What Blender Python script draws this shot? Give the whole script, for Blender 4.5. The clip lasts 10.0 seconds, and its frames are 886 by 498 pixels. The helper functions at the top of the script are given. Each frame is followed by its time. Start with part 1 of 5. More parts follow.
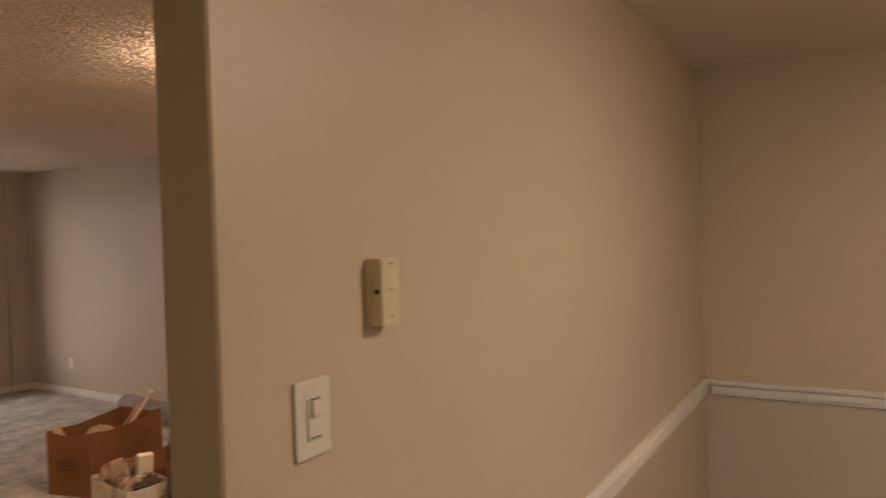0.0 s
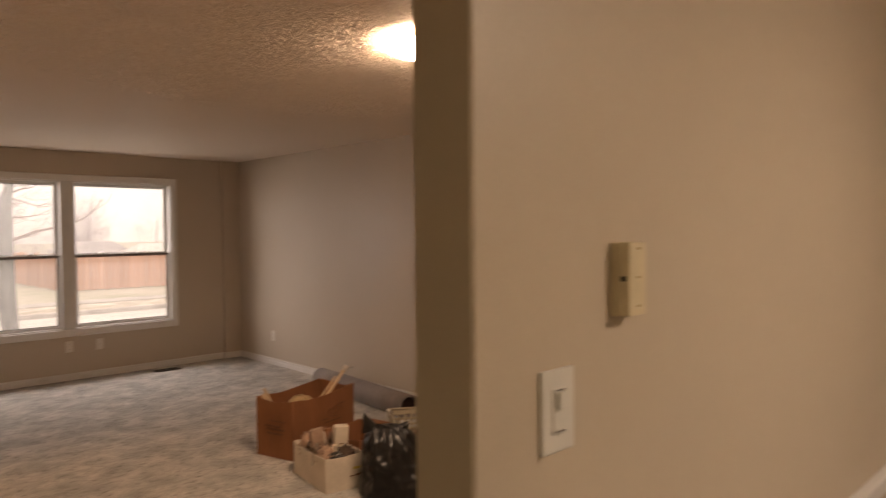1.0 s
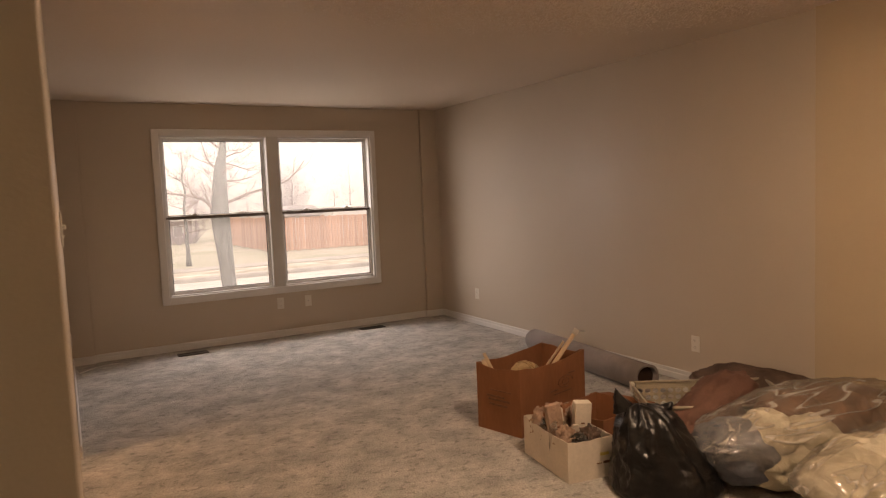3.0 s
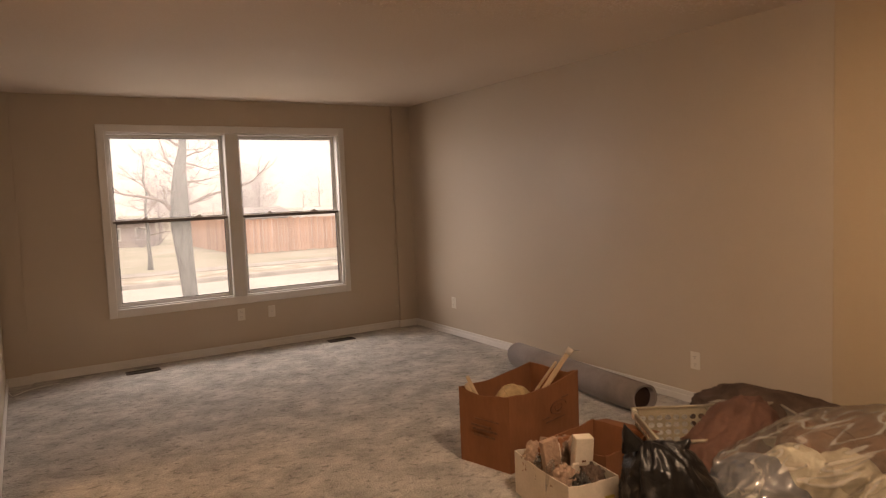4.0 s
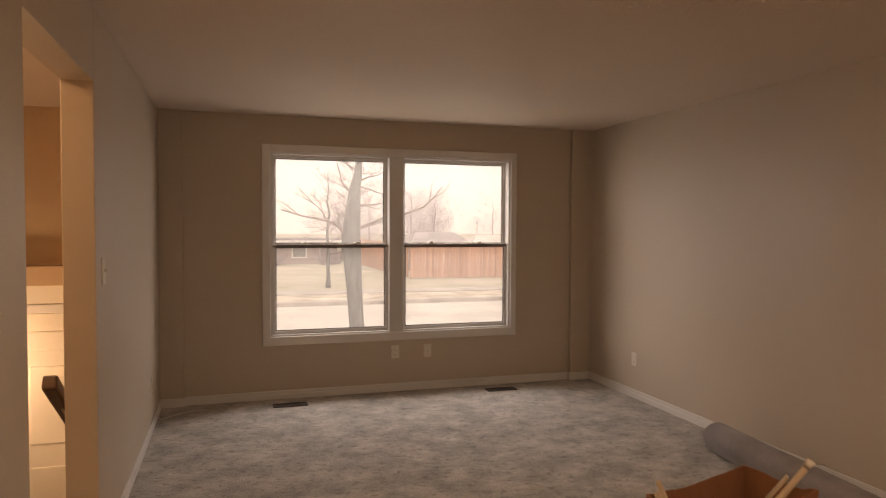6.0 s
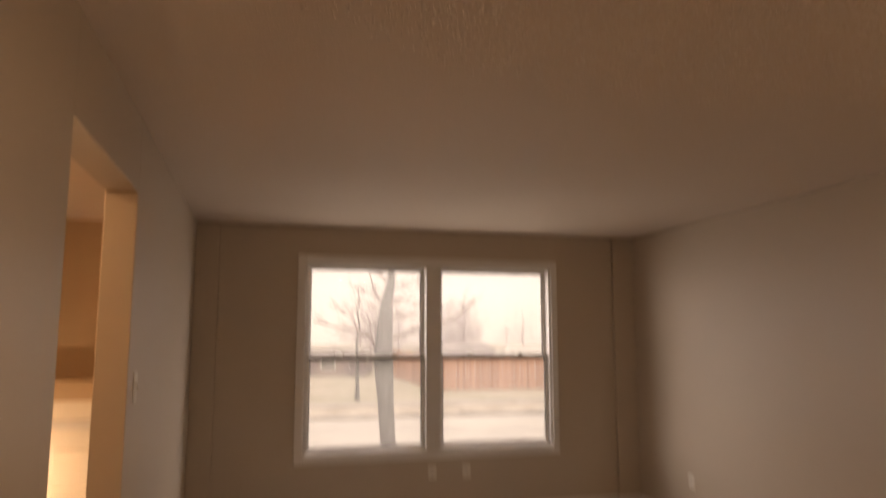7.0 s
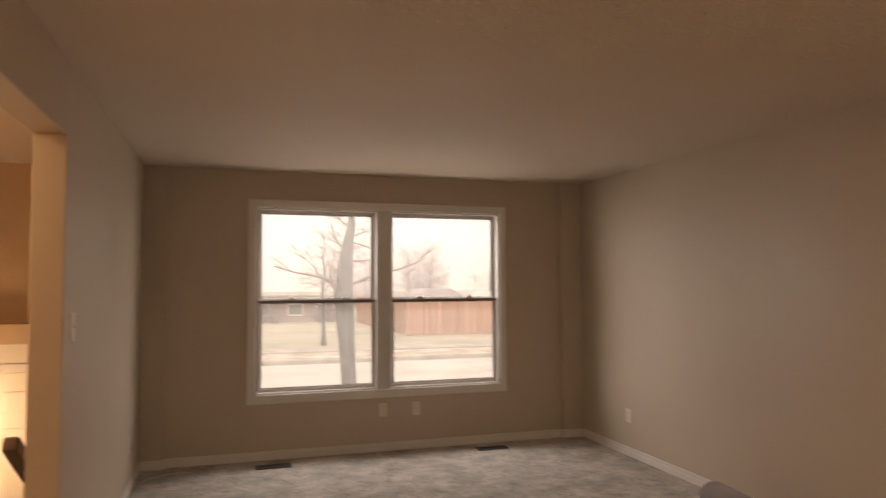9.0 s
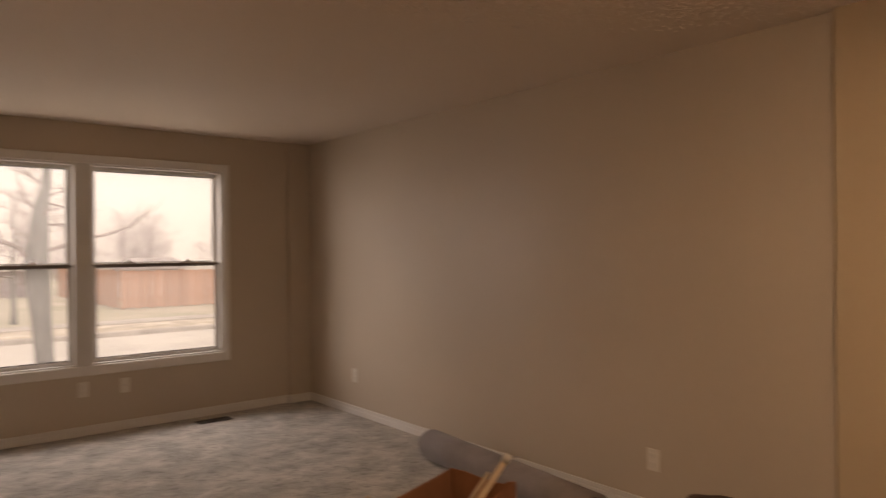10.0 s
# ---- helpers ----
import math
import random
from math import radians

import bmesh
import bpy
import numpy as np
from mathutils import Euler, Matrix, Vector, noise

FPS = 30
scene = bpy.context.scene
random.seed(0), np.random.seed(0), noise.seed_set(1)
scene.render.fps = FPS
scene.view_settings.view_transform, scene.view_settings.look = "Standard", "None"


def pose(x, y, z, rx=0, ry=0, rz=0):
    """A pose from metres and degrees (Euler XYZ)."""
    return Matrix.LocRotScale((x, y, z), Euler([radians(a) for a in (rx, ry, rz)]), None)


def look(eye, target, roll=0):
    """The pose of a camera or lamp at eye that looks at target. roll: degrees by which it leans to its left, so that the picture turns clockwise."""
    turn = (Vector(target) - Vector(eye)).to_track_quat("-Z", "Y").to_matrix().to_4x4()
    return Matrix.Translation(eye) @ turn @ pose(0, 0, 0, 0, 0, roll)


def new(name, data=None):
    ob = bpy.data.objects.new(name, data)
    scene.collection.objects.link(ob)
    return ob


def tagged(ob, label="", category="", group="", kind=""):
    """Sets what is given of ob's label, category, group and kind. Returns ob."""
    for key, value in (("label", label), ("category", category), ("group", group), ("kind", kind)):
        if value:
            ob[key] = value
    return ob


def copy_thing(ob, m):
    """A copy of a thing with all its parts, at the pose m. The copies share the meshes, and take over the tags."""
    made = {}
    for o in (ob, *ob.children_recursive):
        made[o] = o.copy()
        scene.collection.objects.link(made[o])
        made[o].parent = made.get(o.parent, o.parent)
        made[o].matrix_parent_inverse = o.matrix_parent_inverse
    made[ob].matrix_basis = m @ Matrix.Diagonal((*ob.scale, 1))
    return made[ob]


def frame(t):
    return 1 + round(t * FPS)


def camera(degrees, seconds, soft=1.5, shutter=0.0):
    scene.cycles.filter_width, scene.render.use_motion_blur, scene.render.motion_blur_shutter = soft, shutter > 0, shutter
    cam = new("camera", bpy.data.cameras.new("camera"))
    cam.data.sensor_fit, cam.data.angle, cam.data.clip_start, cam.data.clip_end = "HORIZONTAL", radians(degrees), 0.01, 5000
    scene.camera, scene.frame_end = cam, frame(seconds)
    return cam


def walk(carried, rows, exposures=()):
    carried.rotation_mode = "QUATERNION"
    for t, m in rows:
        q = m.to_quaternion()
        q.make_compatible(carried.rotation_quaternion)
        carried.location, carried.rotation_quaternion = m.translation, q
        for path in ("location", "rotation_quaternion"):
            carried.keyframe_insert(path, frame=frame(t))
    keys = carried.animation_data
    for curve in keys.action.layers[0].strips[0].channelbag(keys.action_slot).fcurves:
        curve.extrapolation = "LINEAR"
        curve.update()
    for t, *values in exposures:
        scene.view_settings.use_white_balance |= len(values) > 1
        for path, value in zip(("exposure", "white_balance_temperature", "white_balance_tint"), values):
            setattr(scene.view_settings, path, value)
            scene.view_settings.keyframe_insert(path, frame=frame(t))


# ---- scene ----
cam = camera(66.1, 10.0, soft=1.2, shutter=0.5)
PATH = [
    (0, (-0.195, -8.005, 1.556), (1.51, -6.96, 1.521), -1.8),
    (0.5, (-0.178, -7.938, 1.546), (1.387, -6.693, 1.506), -1.2),
    (1, (-0.211, -7.865, 1.544), (1.184, -6.433, 1.49), -0.5),
    (1.5, (-0.24, -7.707, 1.534), (0.951, -6.105, 1.414), -0.5),
    (2, (-0.238, -7.525, 1.486), (0.799, -5.821, 1.336), -3.1),
    (2.2, (-0.206, -7.444, 1.48), (0.783, -5.713, 1.315), -2.5),
    (3.3, (0.056, -6.904, 1.422), (1.026, -5.162, 1.262), -2.4),
    (3.5, (0.09, -6.791, 1.421), (1.14, -5.096, 1.256), -3.7),
    (4, (0.193, -6.631, 1.446), (1.239, -4.934, 1.285), -2.3),
    (4.5, (0.333, -6.457, 1.45), (1.255, -4.688, 1.316), -1.5),
    (5, (0.446, -6.203, 1.437), (1.382, -4.441, 1.298), -2.6),
    (5.5, (0.526, -6.055, 1.48), (1.327, -4.228, 1.34), -1.6),
    (5.7, (0.541, -6.008, 1.484), (1.198, -4.122, 1.379), -1.1),
    (6.8, (0.516, -5.764, 1.495), (1.066, -3.842, 1.554), 0.8),
    (7, (0.502, -5.755, 1.492), (1.014, -3.838, 1.746), 0.0),
    (7.5, (0.508, -5.794, 1.554), (0.908, -3.93, 2.159), -1.5),
    (8, (0.543, -5.818, 1.554), (0.919, -3.968, 2.216), -1.3),
    (8.5, (0.601, -5.876, 1.519), (1.057, -3.955, 1.835), -1.0),
    (9, (0.644, -5.895, 1.465), (1.244, -3.99, 1.563), -0.2),
    (9.5, (0.703, -5.883, 1.419), (1.639, -4.116, 1.463), -0.3),
    (9.8, (0.729, -5.842, 1.412), (1.872, -4.201, 1.433), -0.8),
    (10, (0.742, -5.812, 1.409), (2.017, -4.272, 1.411), -0.5),
]
walk(cam, [(t, look(eye, target, roll)) for t, eye, target, roll in PATH],
     exposures=[(0.0, 1.38, 7740, 23), (2.0, 1.36, 7740, 23), (3.5, 1.45, 7840, 23), (4.5, 1.37, 7990, 23), (5.5, 1.26, 7940, 23), (7.0, 1.18, 8040, 24), (7.6, 1.50, 7860, 22), (8.0, 1.62, 7870, 22), (8.5, 1.45, 7870, 22), (9.0, 1.3, 7830, 21), (10.0, 1.1, 8040, 24)])

# ---- light ----
world = bpy.data.worlds.new("overcast_sky")
scene.world = world
world.use_nodes = True
wn = world.node_tree
sky = wn.nodes.new("ShaderNodeTexSky")
sky.sky_type = "NISHITA"
sky.sun_disc = False
sky.sun_elevation, sky.sun_rotation = radians(63), radians(171)
cloud = wn.nodes.new("ShaderNodeMix")            # a closed cloud deck hides most of the blue
cloud.data_type = "RGBA"
cloud.inputs[0].default_value = 0.93
cloud.inputs[7].default_value = (4.15, 3.85, 3.55, 1)
wn.links.new(sky.outputs[0], cloud.inputs[6])
up = wn.nodes.new("ShaderNodeTexCoord")
split = wn.nodes.new("ShaderNodeSeparateXYZ")
lift = wn.nodes.new("ShaderNodeMapRange")        # a thick, even cloud deck: the zenith is a little brighter than the horizon
lift.inputs[1].default_value, lift.inputs[2].default_value, lift.inputs[3].default_value, lift.inputs[4].default_value = 0.0, 1.0, 1.0, 1.1
shade = wn.nodes.new("ShaderNodeVectorMath")
shade.operation = "SCALE"
wn.links.new(up.outputs["Generated"], split.inputs[0])
wn.links.new(split.outputs[2], lift.inputs[0])
wn.links.new(cloud.outputs[2], shade.inputs[0])
wn.links.new(lift.outputs[0], shade.inputs["Scale"])
wn.links.new(shade.outputs[0], wn.nodes["Background"].inputs["Color"])
wn.nodes["Background"].inputs["Strength"].default_value = 0.105

sun = new("sun", bpy.data.lights.new("sun", "SUN"))
sun.data.energy, sun.data.angle, sun.data.color = 0.9, radians(30), (1.0, 0.96, 0.9)
sun.matrix_world = look((3, -20, 40), (0, 0, 0))

# daylight that falls into the window from the sky above and the pale ground below
for name, eye, aim, size, watts in (("sky_light", (1.96, 1.15, 3.0), (1.9, -1.4, 0.7), (2.6, 1.3), 58), ("ground_light", (1.96, 1.0, -0.3), (1.9, -1.6, 2.0), (2.6, 0.9), 3),
                                    ("sky_light", (-1.3, 2.4, 1.9), (3.6, -2.6, 1.3), (2.4, 2.2), 44), ("sky_light", (6.0, 2.2, 1.9), (0.2, -2.2, 1.3), (2.2, 2.2), 42)):
    lamp = new(name, bpy.data.lights.new(name, "AREA"))
    lamp.data.shape, lamp.data.size, lamp.data.size_y = "RECTANGLE", *size
    lamp.data.energy, lamp.data.color = watts, (0.94, 0.96, 1.0)
    lamp.matrix_world = look(eye, aim)

LAMP_GLOW = 25.0      # ceiling lamp diffusers
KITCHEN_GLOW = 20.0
HALL_GLOW = 12.0
SCONCE_GLOW = 32.0

# ---- materials ----
def mat(name, base, rough=0.6, var=0.12, scale=3.0, fine=60.0, bump=0.15, depth=0.004, metal=0.0, second=None,
        spec=0.5, fine_var=0.06, stretch=(1, 1, 1), per_object=0.0, mix_at=(0.35, 0.65), sheen=0.0):
    """A surface with a broad and a fine variation in colour, roughness and relief, sized in metres."""
    m = bpy.data.materials.new(name)
    m.use_nodes = True
    nt = m.node_tree
    bsdf = nt.nodes["Principled BSDF"]
    link = nt.links.new
    co = nt.nodes.new("ShaderNodeTexCoord")
    mp = nt.nodes.new("ShaderNodeMapping")
    mp.inputs["Scale"].default_value = stretch
    link(co.outputs["Object"], mp.inputs[0])
    big = nt.nodes.new("ShaderNodeTexNoise")
    big.inputs["Scale"].default_value, big.inputs["Detail"].default_value = scale, 5
    small = nt.nodes.new("ShaderNodeTexNoise")
    small.inputs["Scale"].default_value, small.inputs["Detail"].default_value = fine, 4
    link(mp.outputs[0], big.inputs["Vector"])
    link(mp.outputs[0], small.inputs["Vector"])
    ramp = nt.nodes.new("ShaderNodeValToRGB")
    c2 = second or tuple(c * (1 - 2 * var) for c in base)
    ramp.color_ramp.elements[0].position, ramp.color_ramp.elements[1].position = mix_at
    ramp.color_ramp.elements[0].color = (*c2, 1)
    ramp.color_ramp.elements[1].color = (*base, 1)
    link(big.outputs["Fac"], ramp.inputs[0])
    hsv = nt.nodes.new("ShaderNodeHueSaturation")
    rng = nt.nodes.new("ShaderNodeMapRange")
    rng.inputs[3].default_value, rng.inputs[4].default_value = 1 - 2.2 * fine_var, 1 + 2.2 * fine_var
    link(small.outputs["Fac"], rng.inputs[0])
    if per_object:
        info = nt.nodes.new("ShaderNodeObjectInfo")
        r2 = nt.nodes.new("ShaderNodeMapRange")
        r2.inputs[3].default_value, r2.inputs[4].default_value = 1 - per_object, 1 + per_object
        link(info.outputs["Random"], r2.inputs[0])
        mul = nt.nodes.new("ShaderNodeMath")
        mul.operation = "MULTIPLY"
        link(rng.outputs[0], mul.inputs[0])
        link(r2.outputs[0], mul.inputs[1])
        link(mul.outputs[0], hsv.inputs["Value"])
    else:
        link(rng.outputs[0], hsv.inputs["Value"])
    link(ramp.outputs[0], hsv.inputs["Color"])
    link(hsv.outputs[0], bsdf.inputs["Base Color"])
    rr = nt.nodes.new("ShaderNodeMapRange")
    rr.inputs[3].default_value, rr.inputs[4].default_value = max(0.02, rough - 0.06), min(1, rough + 0.06)
    link(big.outputs["Fac"], rr.inputs[0])
    link(rr.outputs[0], bsdf.inputs["Roughness"])
    bsdf.inputs["Metallic"].default_value = metal
    bsdf.inputs["Specular IOR Level"].default_value = spec
    if sheen:
        bsdf.inputs["Sheen Weight"].default_value = sheen
    if bump:
        bp = nt.nodes.new("ShaderNodeBump")
        bp.inputs["Strength"].default_value, bp.inputs["Distance"].default_value = bump, depth
        link(small.outputs["Fac"], bp.inputs["Height"])
        link(bp.outputs[0], bsdf.inputs["Normal"])
    return m


def glow(name, colour, strength):
    m = bpy.data.materials.new(name)
    m.use_nodes = True
    b = m.node_tree.nodes["Principled BSDF"]
    b.inputs["Base Color"].default_value = (0.85, 0.8, 0.72, 1)
    b.inputs["Roughness"].default_value = 0.3
    b.inputs["Emission Color"].default_value = (*colour, 1)
    b.inputs["Emission Strength"].default_value = strength
    return m


def clear(name, tint, body, rough, amount):
    """Thin see-through sheet: part clear, part a glossy skin."""
    m = bpy.data.materials.new(name)
    m.use_nodes = True
    nt = m.node_tree
    b = nt.nodes["Principled BSDF"]
    b.inputs["Base Color"].default_value = (*body, 1)
    b.inputs["Roughness"].default_value = rough
    tr = nt.nodes.new("ShaderNodeBsdfTransparent")
    tr.inputs[0].default_value = (*tint, 1)
    mx = nt.nodes.new("ShaderNodeMixShader")
    mx.inputs[0].default_value = amount
    nt.links.new(tr.outputs[0], mx.inputs[1])
    nt.links.new(b.outputs[0], mx.inputs[2])
    nt.links.new(mx.outputs[0], nt.nodes["Material Output"].inputs[0])
    return m


def crumpled(m, scale, strength, depth):
    nt = m.node_tree
    v = nt.nodes.new("ShaderNodeTexNoise")
    v.inputs["Scale"].default_value, v.inputs["Detail"].default_value, v.inputs["Distortion"].default_value = scale, 3, 1.5
    bp = nt.nodes.new("ShaderNodeBump")
    bp.inputs["Strength"].default_value, bp.inputs["Distance"].default_value = strength, depth
    co = nt.nodes.new("ShaderNodeTexCoord")
    nt.links.new(co.outputs["Object"], v.inputs["Vector"])
    nt.links.new(v.outputs["Fac"], bp.inputs["Height"])
    nt.links.new(bp.outputs[0], nt.nodes["Principled BSDF"].inputs["Normal"])
    return m


def thin_film(name, tint, milk, haze):
    """Crumpled clear plastic: sharp creases that glint, a little milkiness, the rest see-through."""
    m = bpy.data.materials.new(name)
    m.use_nodes = True
    nt = m.node_tree
    link = nt.links.new
    b = nt.nodes["Principled BSDF"]
    b.inputs["Base Color"].default_value = (*milk, 1)
    b.inputs["Roughness"].default_value = 0.3
    co = nt.nodes.new("ShaderNodeTexCoord")
    mp = nt.nodes.new("ShaderNodeMapping")
    mp.inputs["Rotation"].default_value, mp.inputs["Scale"].default_value = (0.3, 0.2, 0.5), (0.45, 1.9, 1.3)
    link(co.outputs["Object"], mp.inputs[0])
    fold = nt.nodes.new("ShaderNodeTexNoise")
    fold.inputs["Scale"].default_value, fold.inputs["Detail"].default_value, fold.inputs["Distortion"].default_value = 4.0, 1.2, 1.2
    link(mp.outputs[0], fold.inputs["Vector"])
    off = nt.nodes.new("ShaderNodeMath")
    off.operation = "SUBTRACT"
    off.inputs[1].default_value = 0.5
    away = nt.nodes.new("ShaderNodeMath")
    away.operation = "ABSOLUTE"
    link(fold.outputs["Fac"], off.inputs[0])
    link(off.outputs[0], away.inputs[0])
    crest = nt.nodes.new("ShaderNodeMapRange")            # 1 on a fold's crest, 0 between the folds
    crest.interpolation_type = "SMOOTHSTEP"
    crest.inputs[1].default_value, crest.inputs[2].default_value, crest.inputs[3].default_value, crest.inputs[4].default_value = 0.0, 0.05, 1.0, 0.0
    link(away.outputs[0], crest.inputs[0])
    fold_streak = nt.nodes.new("ShaderNodeMapRange")          # crests are milkier: film lying double, and the folds' highlight streaks put in
    fold_streak.inputs[3].default_value, fold_streak.inputs[4].default_value = haze, 0.42
    link(crest.outputs[0], fold_streak.inputs[0])
    bp = nt.nodes.new("ShaderNodeBump")
    bp.inputs["Strength"].default_value, bp.inputs["Distance"].default_value = 0.8, 0.009
    link(crest.outputs[0], bp.inputs["Height"])
    gl = nt.nodes.new("ShaderNodeBsdfGlossy")
    gl.inputs["Color"].default_value = (0.95, 0.94, 0.92, 1)
    gl.inputs["Roughness"].default_value = 0.13
    fr = nt.nodes.new("ShaderNodeFresnel")
    fr.inputs[0].default_value = 1.55
    tr = nt.nodes.new("ShaderNodeBsdfTransparent")
    tr.inputs[0].default_value = (*tint, 1)
    for node in (gl, fr):
        link(bp.outputs[0], node.inputs["Normal"])
    link(bp.outputs[0], b.inputs["Normal"])
    milky = nt.nodes.new("ShaderNodeMixShader")
    link(fold_streak.outputs[0], milky.inputs[0])
    link(tr.outputs[0], milky.inputs[1])
    link(b.outputs[0], milky.inputs[2])
    shiny = nt.nodes.new("ShaderNodeMixShader")
    gain = nt.nodes.new("ShaderNodeMath")
    gain.operation = "MULTIPLY_ADD"
    gain.inputs[1].default_value, gain.inputs[2].default_value = 0.7, 0.015
    gain.use_clamp = True
    link(fr.outputs[0], gain.inputs[0])
    link(gain.outputs[0], shiny.inputs[0])
    link(milky.outputs[0], shiny.inputs[1])
    link(gl.outputs[0], shiny.inputs[2])
    link(shiny.outputs[0], nt.nodes["Material Output"].inputs[0])
    return m


M_WALL = mat("greige_wall_paint", (0.498, 0.421, 0.336), rough=0.43, var=0.02, scale=0.9, fine=140, bump=0.25, depth=0.0015, fine_var=0.015, spec=0.4)
M_TAN = mat("tan_wall_paint", (0.54, 0.445, 0.335), rough=0.42, var=0.02, scale=0.9, fine=140, bump=0.25, depth=0.0015, fine_var=0.015, spec=0.4)
# tan with the ceiling lamp's orange light worked into the colour
M_TAN_LAMPLIT = mat("lamp_warmed_tan_paint", (0.475, 0.375, 0.26), rough=0.42, var=0.02, scale=0.9, fine=140, bump=0.25, depth=0.0015, fine_var=0.015, spec=0.4)
M_LOW = mat("grey_beige_paint", (0.52, 0.45, 0.38), rough=0.45, var=0.02, scale=0.9, fine=140, bump=0.25, depth=0.0015, fine_var=0.015, spec=0.4)
M_HALL = mat("warm_hall_paint", (0.56, 0.41, 0.27), rough=0.5, var=0.02, scale=0.9, fine=140, bump=0.2, depth=0.0015, fine_var=0.015)
M_TRIM = mat("white_gloss_trim", (0.70, 0.675, 0.645), rough=0.3, var=0.02, scale=4, fine=90, bump=0.05, depth=0.001, fine_var=0.015)
M_VINYL = mat("white_vinyl", (0.62, 0.60, 0.575), rough=0.35, var=0.02, scale=5, fine=70, bump=0.03, depth=0.001, fine_var=0.01)
M_PLATE = mat("white_plate_plastic", (0.68, 0.64, 0.57), rough=0.3, var=0.02, scale=30, fine=200, bump=0.02, depth=0.0005, fine_var=0.01)
M_CREAM = mat("aged_cream_plastic", (0.66, 0.55, 0.36), rough=0.4, var=0.05, scale=30, fine=200, bump=0.05, depth=0.0005, fine_var=0.02)
M_DARK = mat("dark_plastic", (0.03, 0.025, 0.02), rough=0.5, var=0.1, scale=20, fine=100)
M_VENT = mat("dark_brown_metal", (0.045, 0.03, 0.02), rough=0.45, var=0.1, scale=20, fine=120, metal=0.4)
M_CARD = mat("brown_cardboard", (0.255, 0.11, 0.055), rough=0.85, var=0.07, scale=5, fine=45, bump=0.12, depth=0.002, stretch=(1, 1, 0.3), spec=0.2)
M_CARDIN = mat("cardboard_inner", (0.33, 0.19, 0.10), rough=0.9, var=0.07, scale=5, fine=45, bump=0.12, depth=0.002, spec=0.2)
M_INK = mat("faded_dark_ink", (0.195, 0.088, 0.045), rough=0.9, var=0.2, scale=60, fine=200)
M_WCARD = mat("white_cardboard", (0.66, 0.58, 0.49), rough=0.8, var=0.06, scale=7, fine=70, bump=0.08, depth=0.001, spec=0.2)
M_KRAFT = crumpled(mat("pinkish_kraft_paper", (0.40, 0.27, 0.20), rough=0.9, var=0.15, scale=14, fine=90, bump=0, spec=0.15), 22, 0.8, 0.012)
M_YELLOW = mat("yellow_print", (0.62, 0.47, 0.12), rough=0.8, var=0.1, scale=30, fine=200)
M_WOOD = mat("bare_pine", (0.55, 0.40, 0.26), rough=0.7, var=0.1, scale=6, fine=40, stretch=(6, 6, 0.7), bump=0.2, depth=0.001)
M_RAILWOOD = mat("dark_stained_wood", (0.10, 0.05, 0.025), rough=0.4, var=0.15, scale=5, fine=50, stretch=(1, 6, 6), bump=0.1, depth=0.001)
M_FELT = mat("grey_carpet_pad", (0.235, 0.205, 0.20), rough=0.95, var=0.08, scale=8, fine=90, bump=0.4, depth=0.004, spec=0.1, sheen=0.2)
M_ROLL_HOLLOW = mat("dark_roll_hollow", (0.045, 0.027, 0.022), rough=0.95, var=0.15, scale=8, fine=90, bump=0.3, depth=0.003, spec=0.1)
M_BLACKBAG = crumpled(mat("black_bag_film", (0.009, 0.008, 0.008), rough=0.3, var=0.1, scale=6, fine=60, bump=0, spec=0.35), 16, 0.6, 0.012)
M_CLEARBAG = thin_film("clear_bag_film", (0.95, 0.93, 0.90), (0.72, 0.67, 0.60), 0.10)
M_CLOTHTAN = crumpled(mat("tan_cloth", (0.36, 0.25, 0.15), rough=0.95, var=0.15, scale=9, fine=120, bump=0.4, depth=0.004, spec=0.1), 6, 0.8, 0.04)
M_COAT = crumpled(mat("dark_coat_cloth", (0.11, 0.075, 0.058), rough=0.95, var=0.2, scale=8, fine=120, bump=0, spec=0.1), 10, 0.8, 0.03)
M_CLOTHBROWN = crumpled(mat("brown_cloth", (0.17, 0.085, 0.05), rough=0.95, var=0.2, scale=8, fine=120, bump=0.4, depth=0.004, spec=0.1), 6, 0.8, 0.04)
M_CLOTHBLUE = crumpled(mat("slate_blue_cloth", (0.16, 0.17, 0.20), rough=0.95, var=0.2, scale=9, fine=120, bump=0.4, depth=0.004, spec=0.1), 6, 0.8, 0.04)
M_CLOTHCREAM = crumpled(mat("cream_cloth", (0.50, 0.45, 0.35), rough=0.95, var=0.1, scale=9, fine=120, bump=0.4, depth=0.004, spec=0.1), 6, 0.8, 0.04)
M_SUEDE = mat("reddish_brown_bag", (0.145, 0.076, 0.056), rough=0.9, var=0.15, scale=7, fine=100, bump=0.3, depth=0.003, spec=0.2)
M_BASKET = mat("cream_basket_plastic", (0.36, 0.31, 0.23), rough=0.5, var=0.05, scale=20, fine=120, bump=0.03, depth=0.001)
M_ROPE = mat("straw_tan", (0.50, 0.36, 0.20), rough=0.8, var=0.15, scale=30, fine=160, bump=0.4, depth=0.002)
M_METAL = mat("scuffed_metal", (0.5, 0.46, 0.42), rough=0.3, var=0.15, scale=30, fine=150, metal=0.9)
M_FRIDGE = mat("pale_fridge_enamel", (0.48, 0.46, 0.40), rough=0.3, var=0.03, scale=6, fine=150, bump=0.1, depth=0.0005)
M_FRIDGESIDE = mat("black_fridge_side", (0.018, 0.015, 0.012), rough=0.5, var=0.1, scale=6, fine=150, bump=0.2, depth=0.0005)
M_CAB = mat("white_cabinet_paint", (0.44, 0.40, 0.31), rough=0.4, var=0.03, scale=4, fine=90, bump=0.08, depth=0.001)
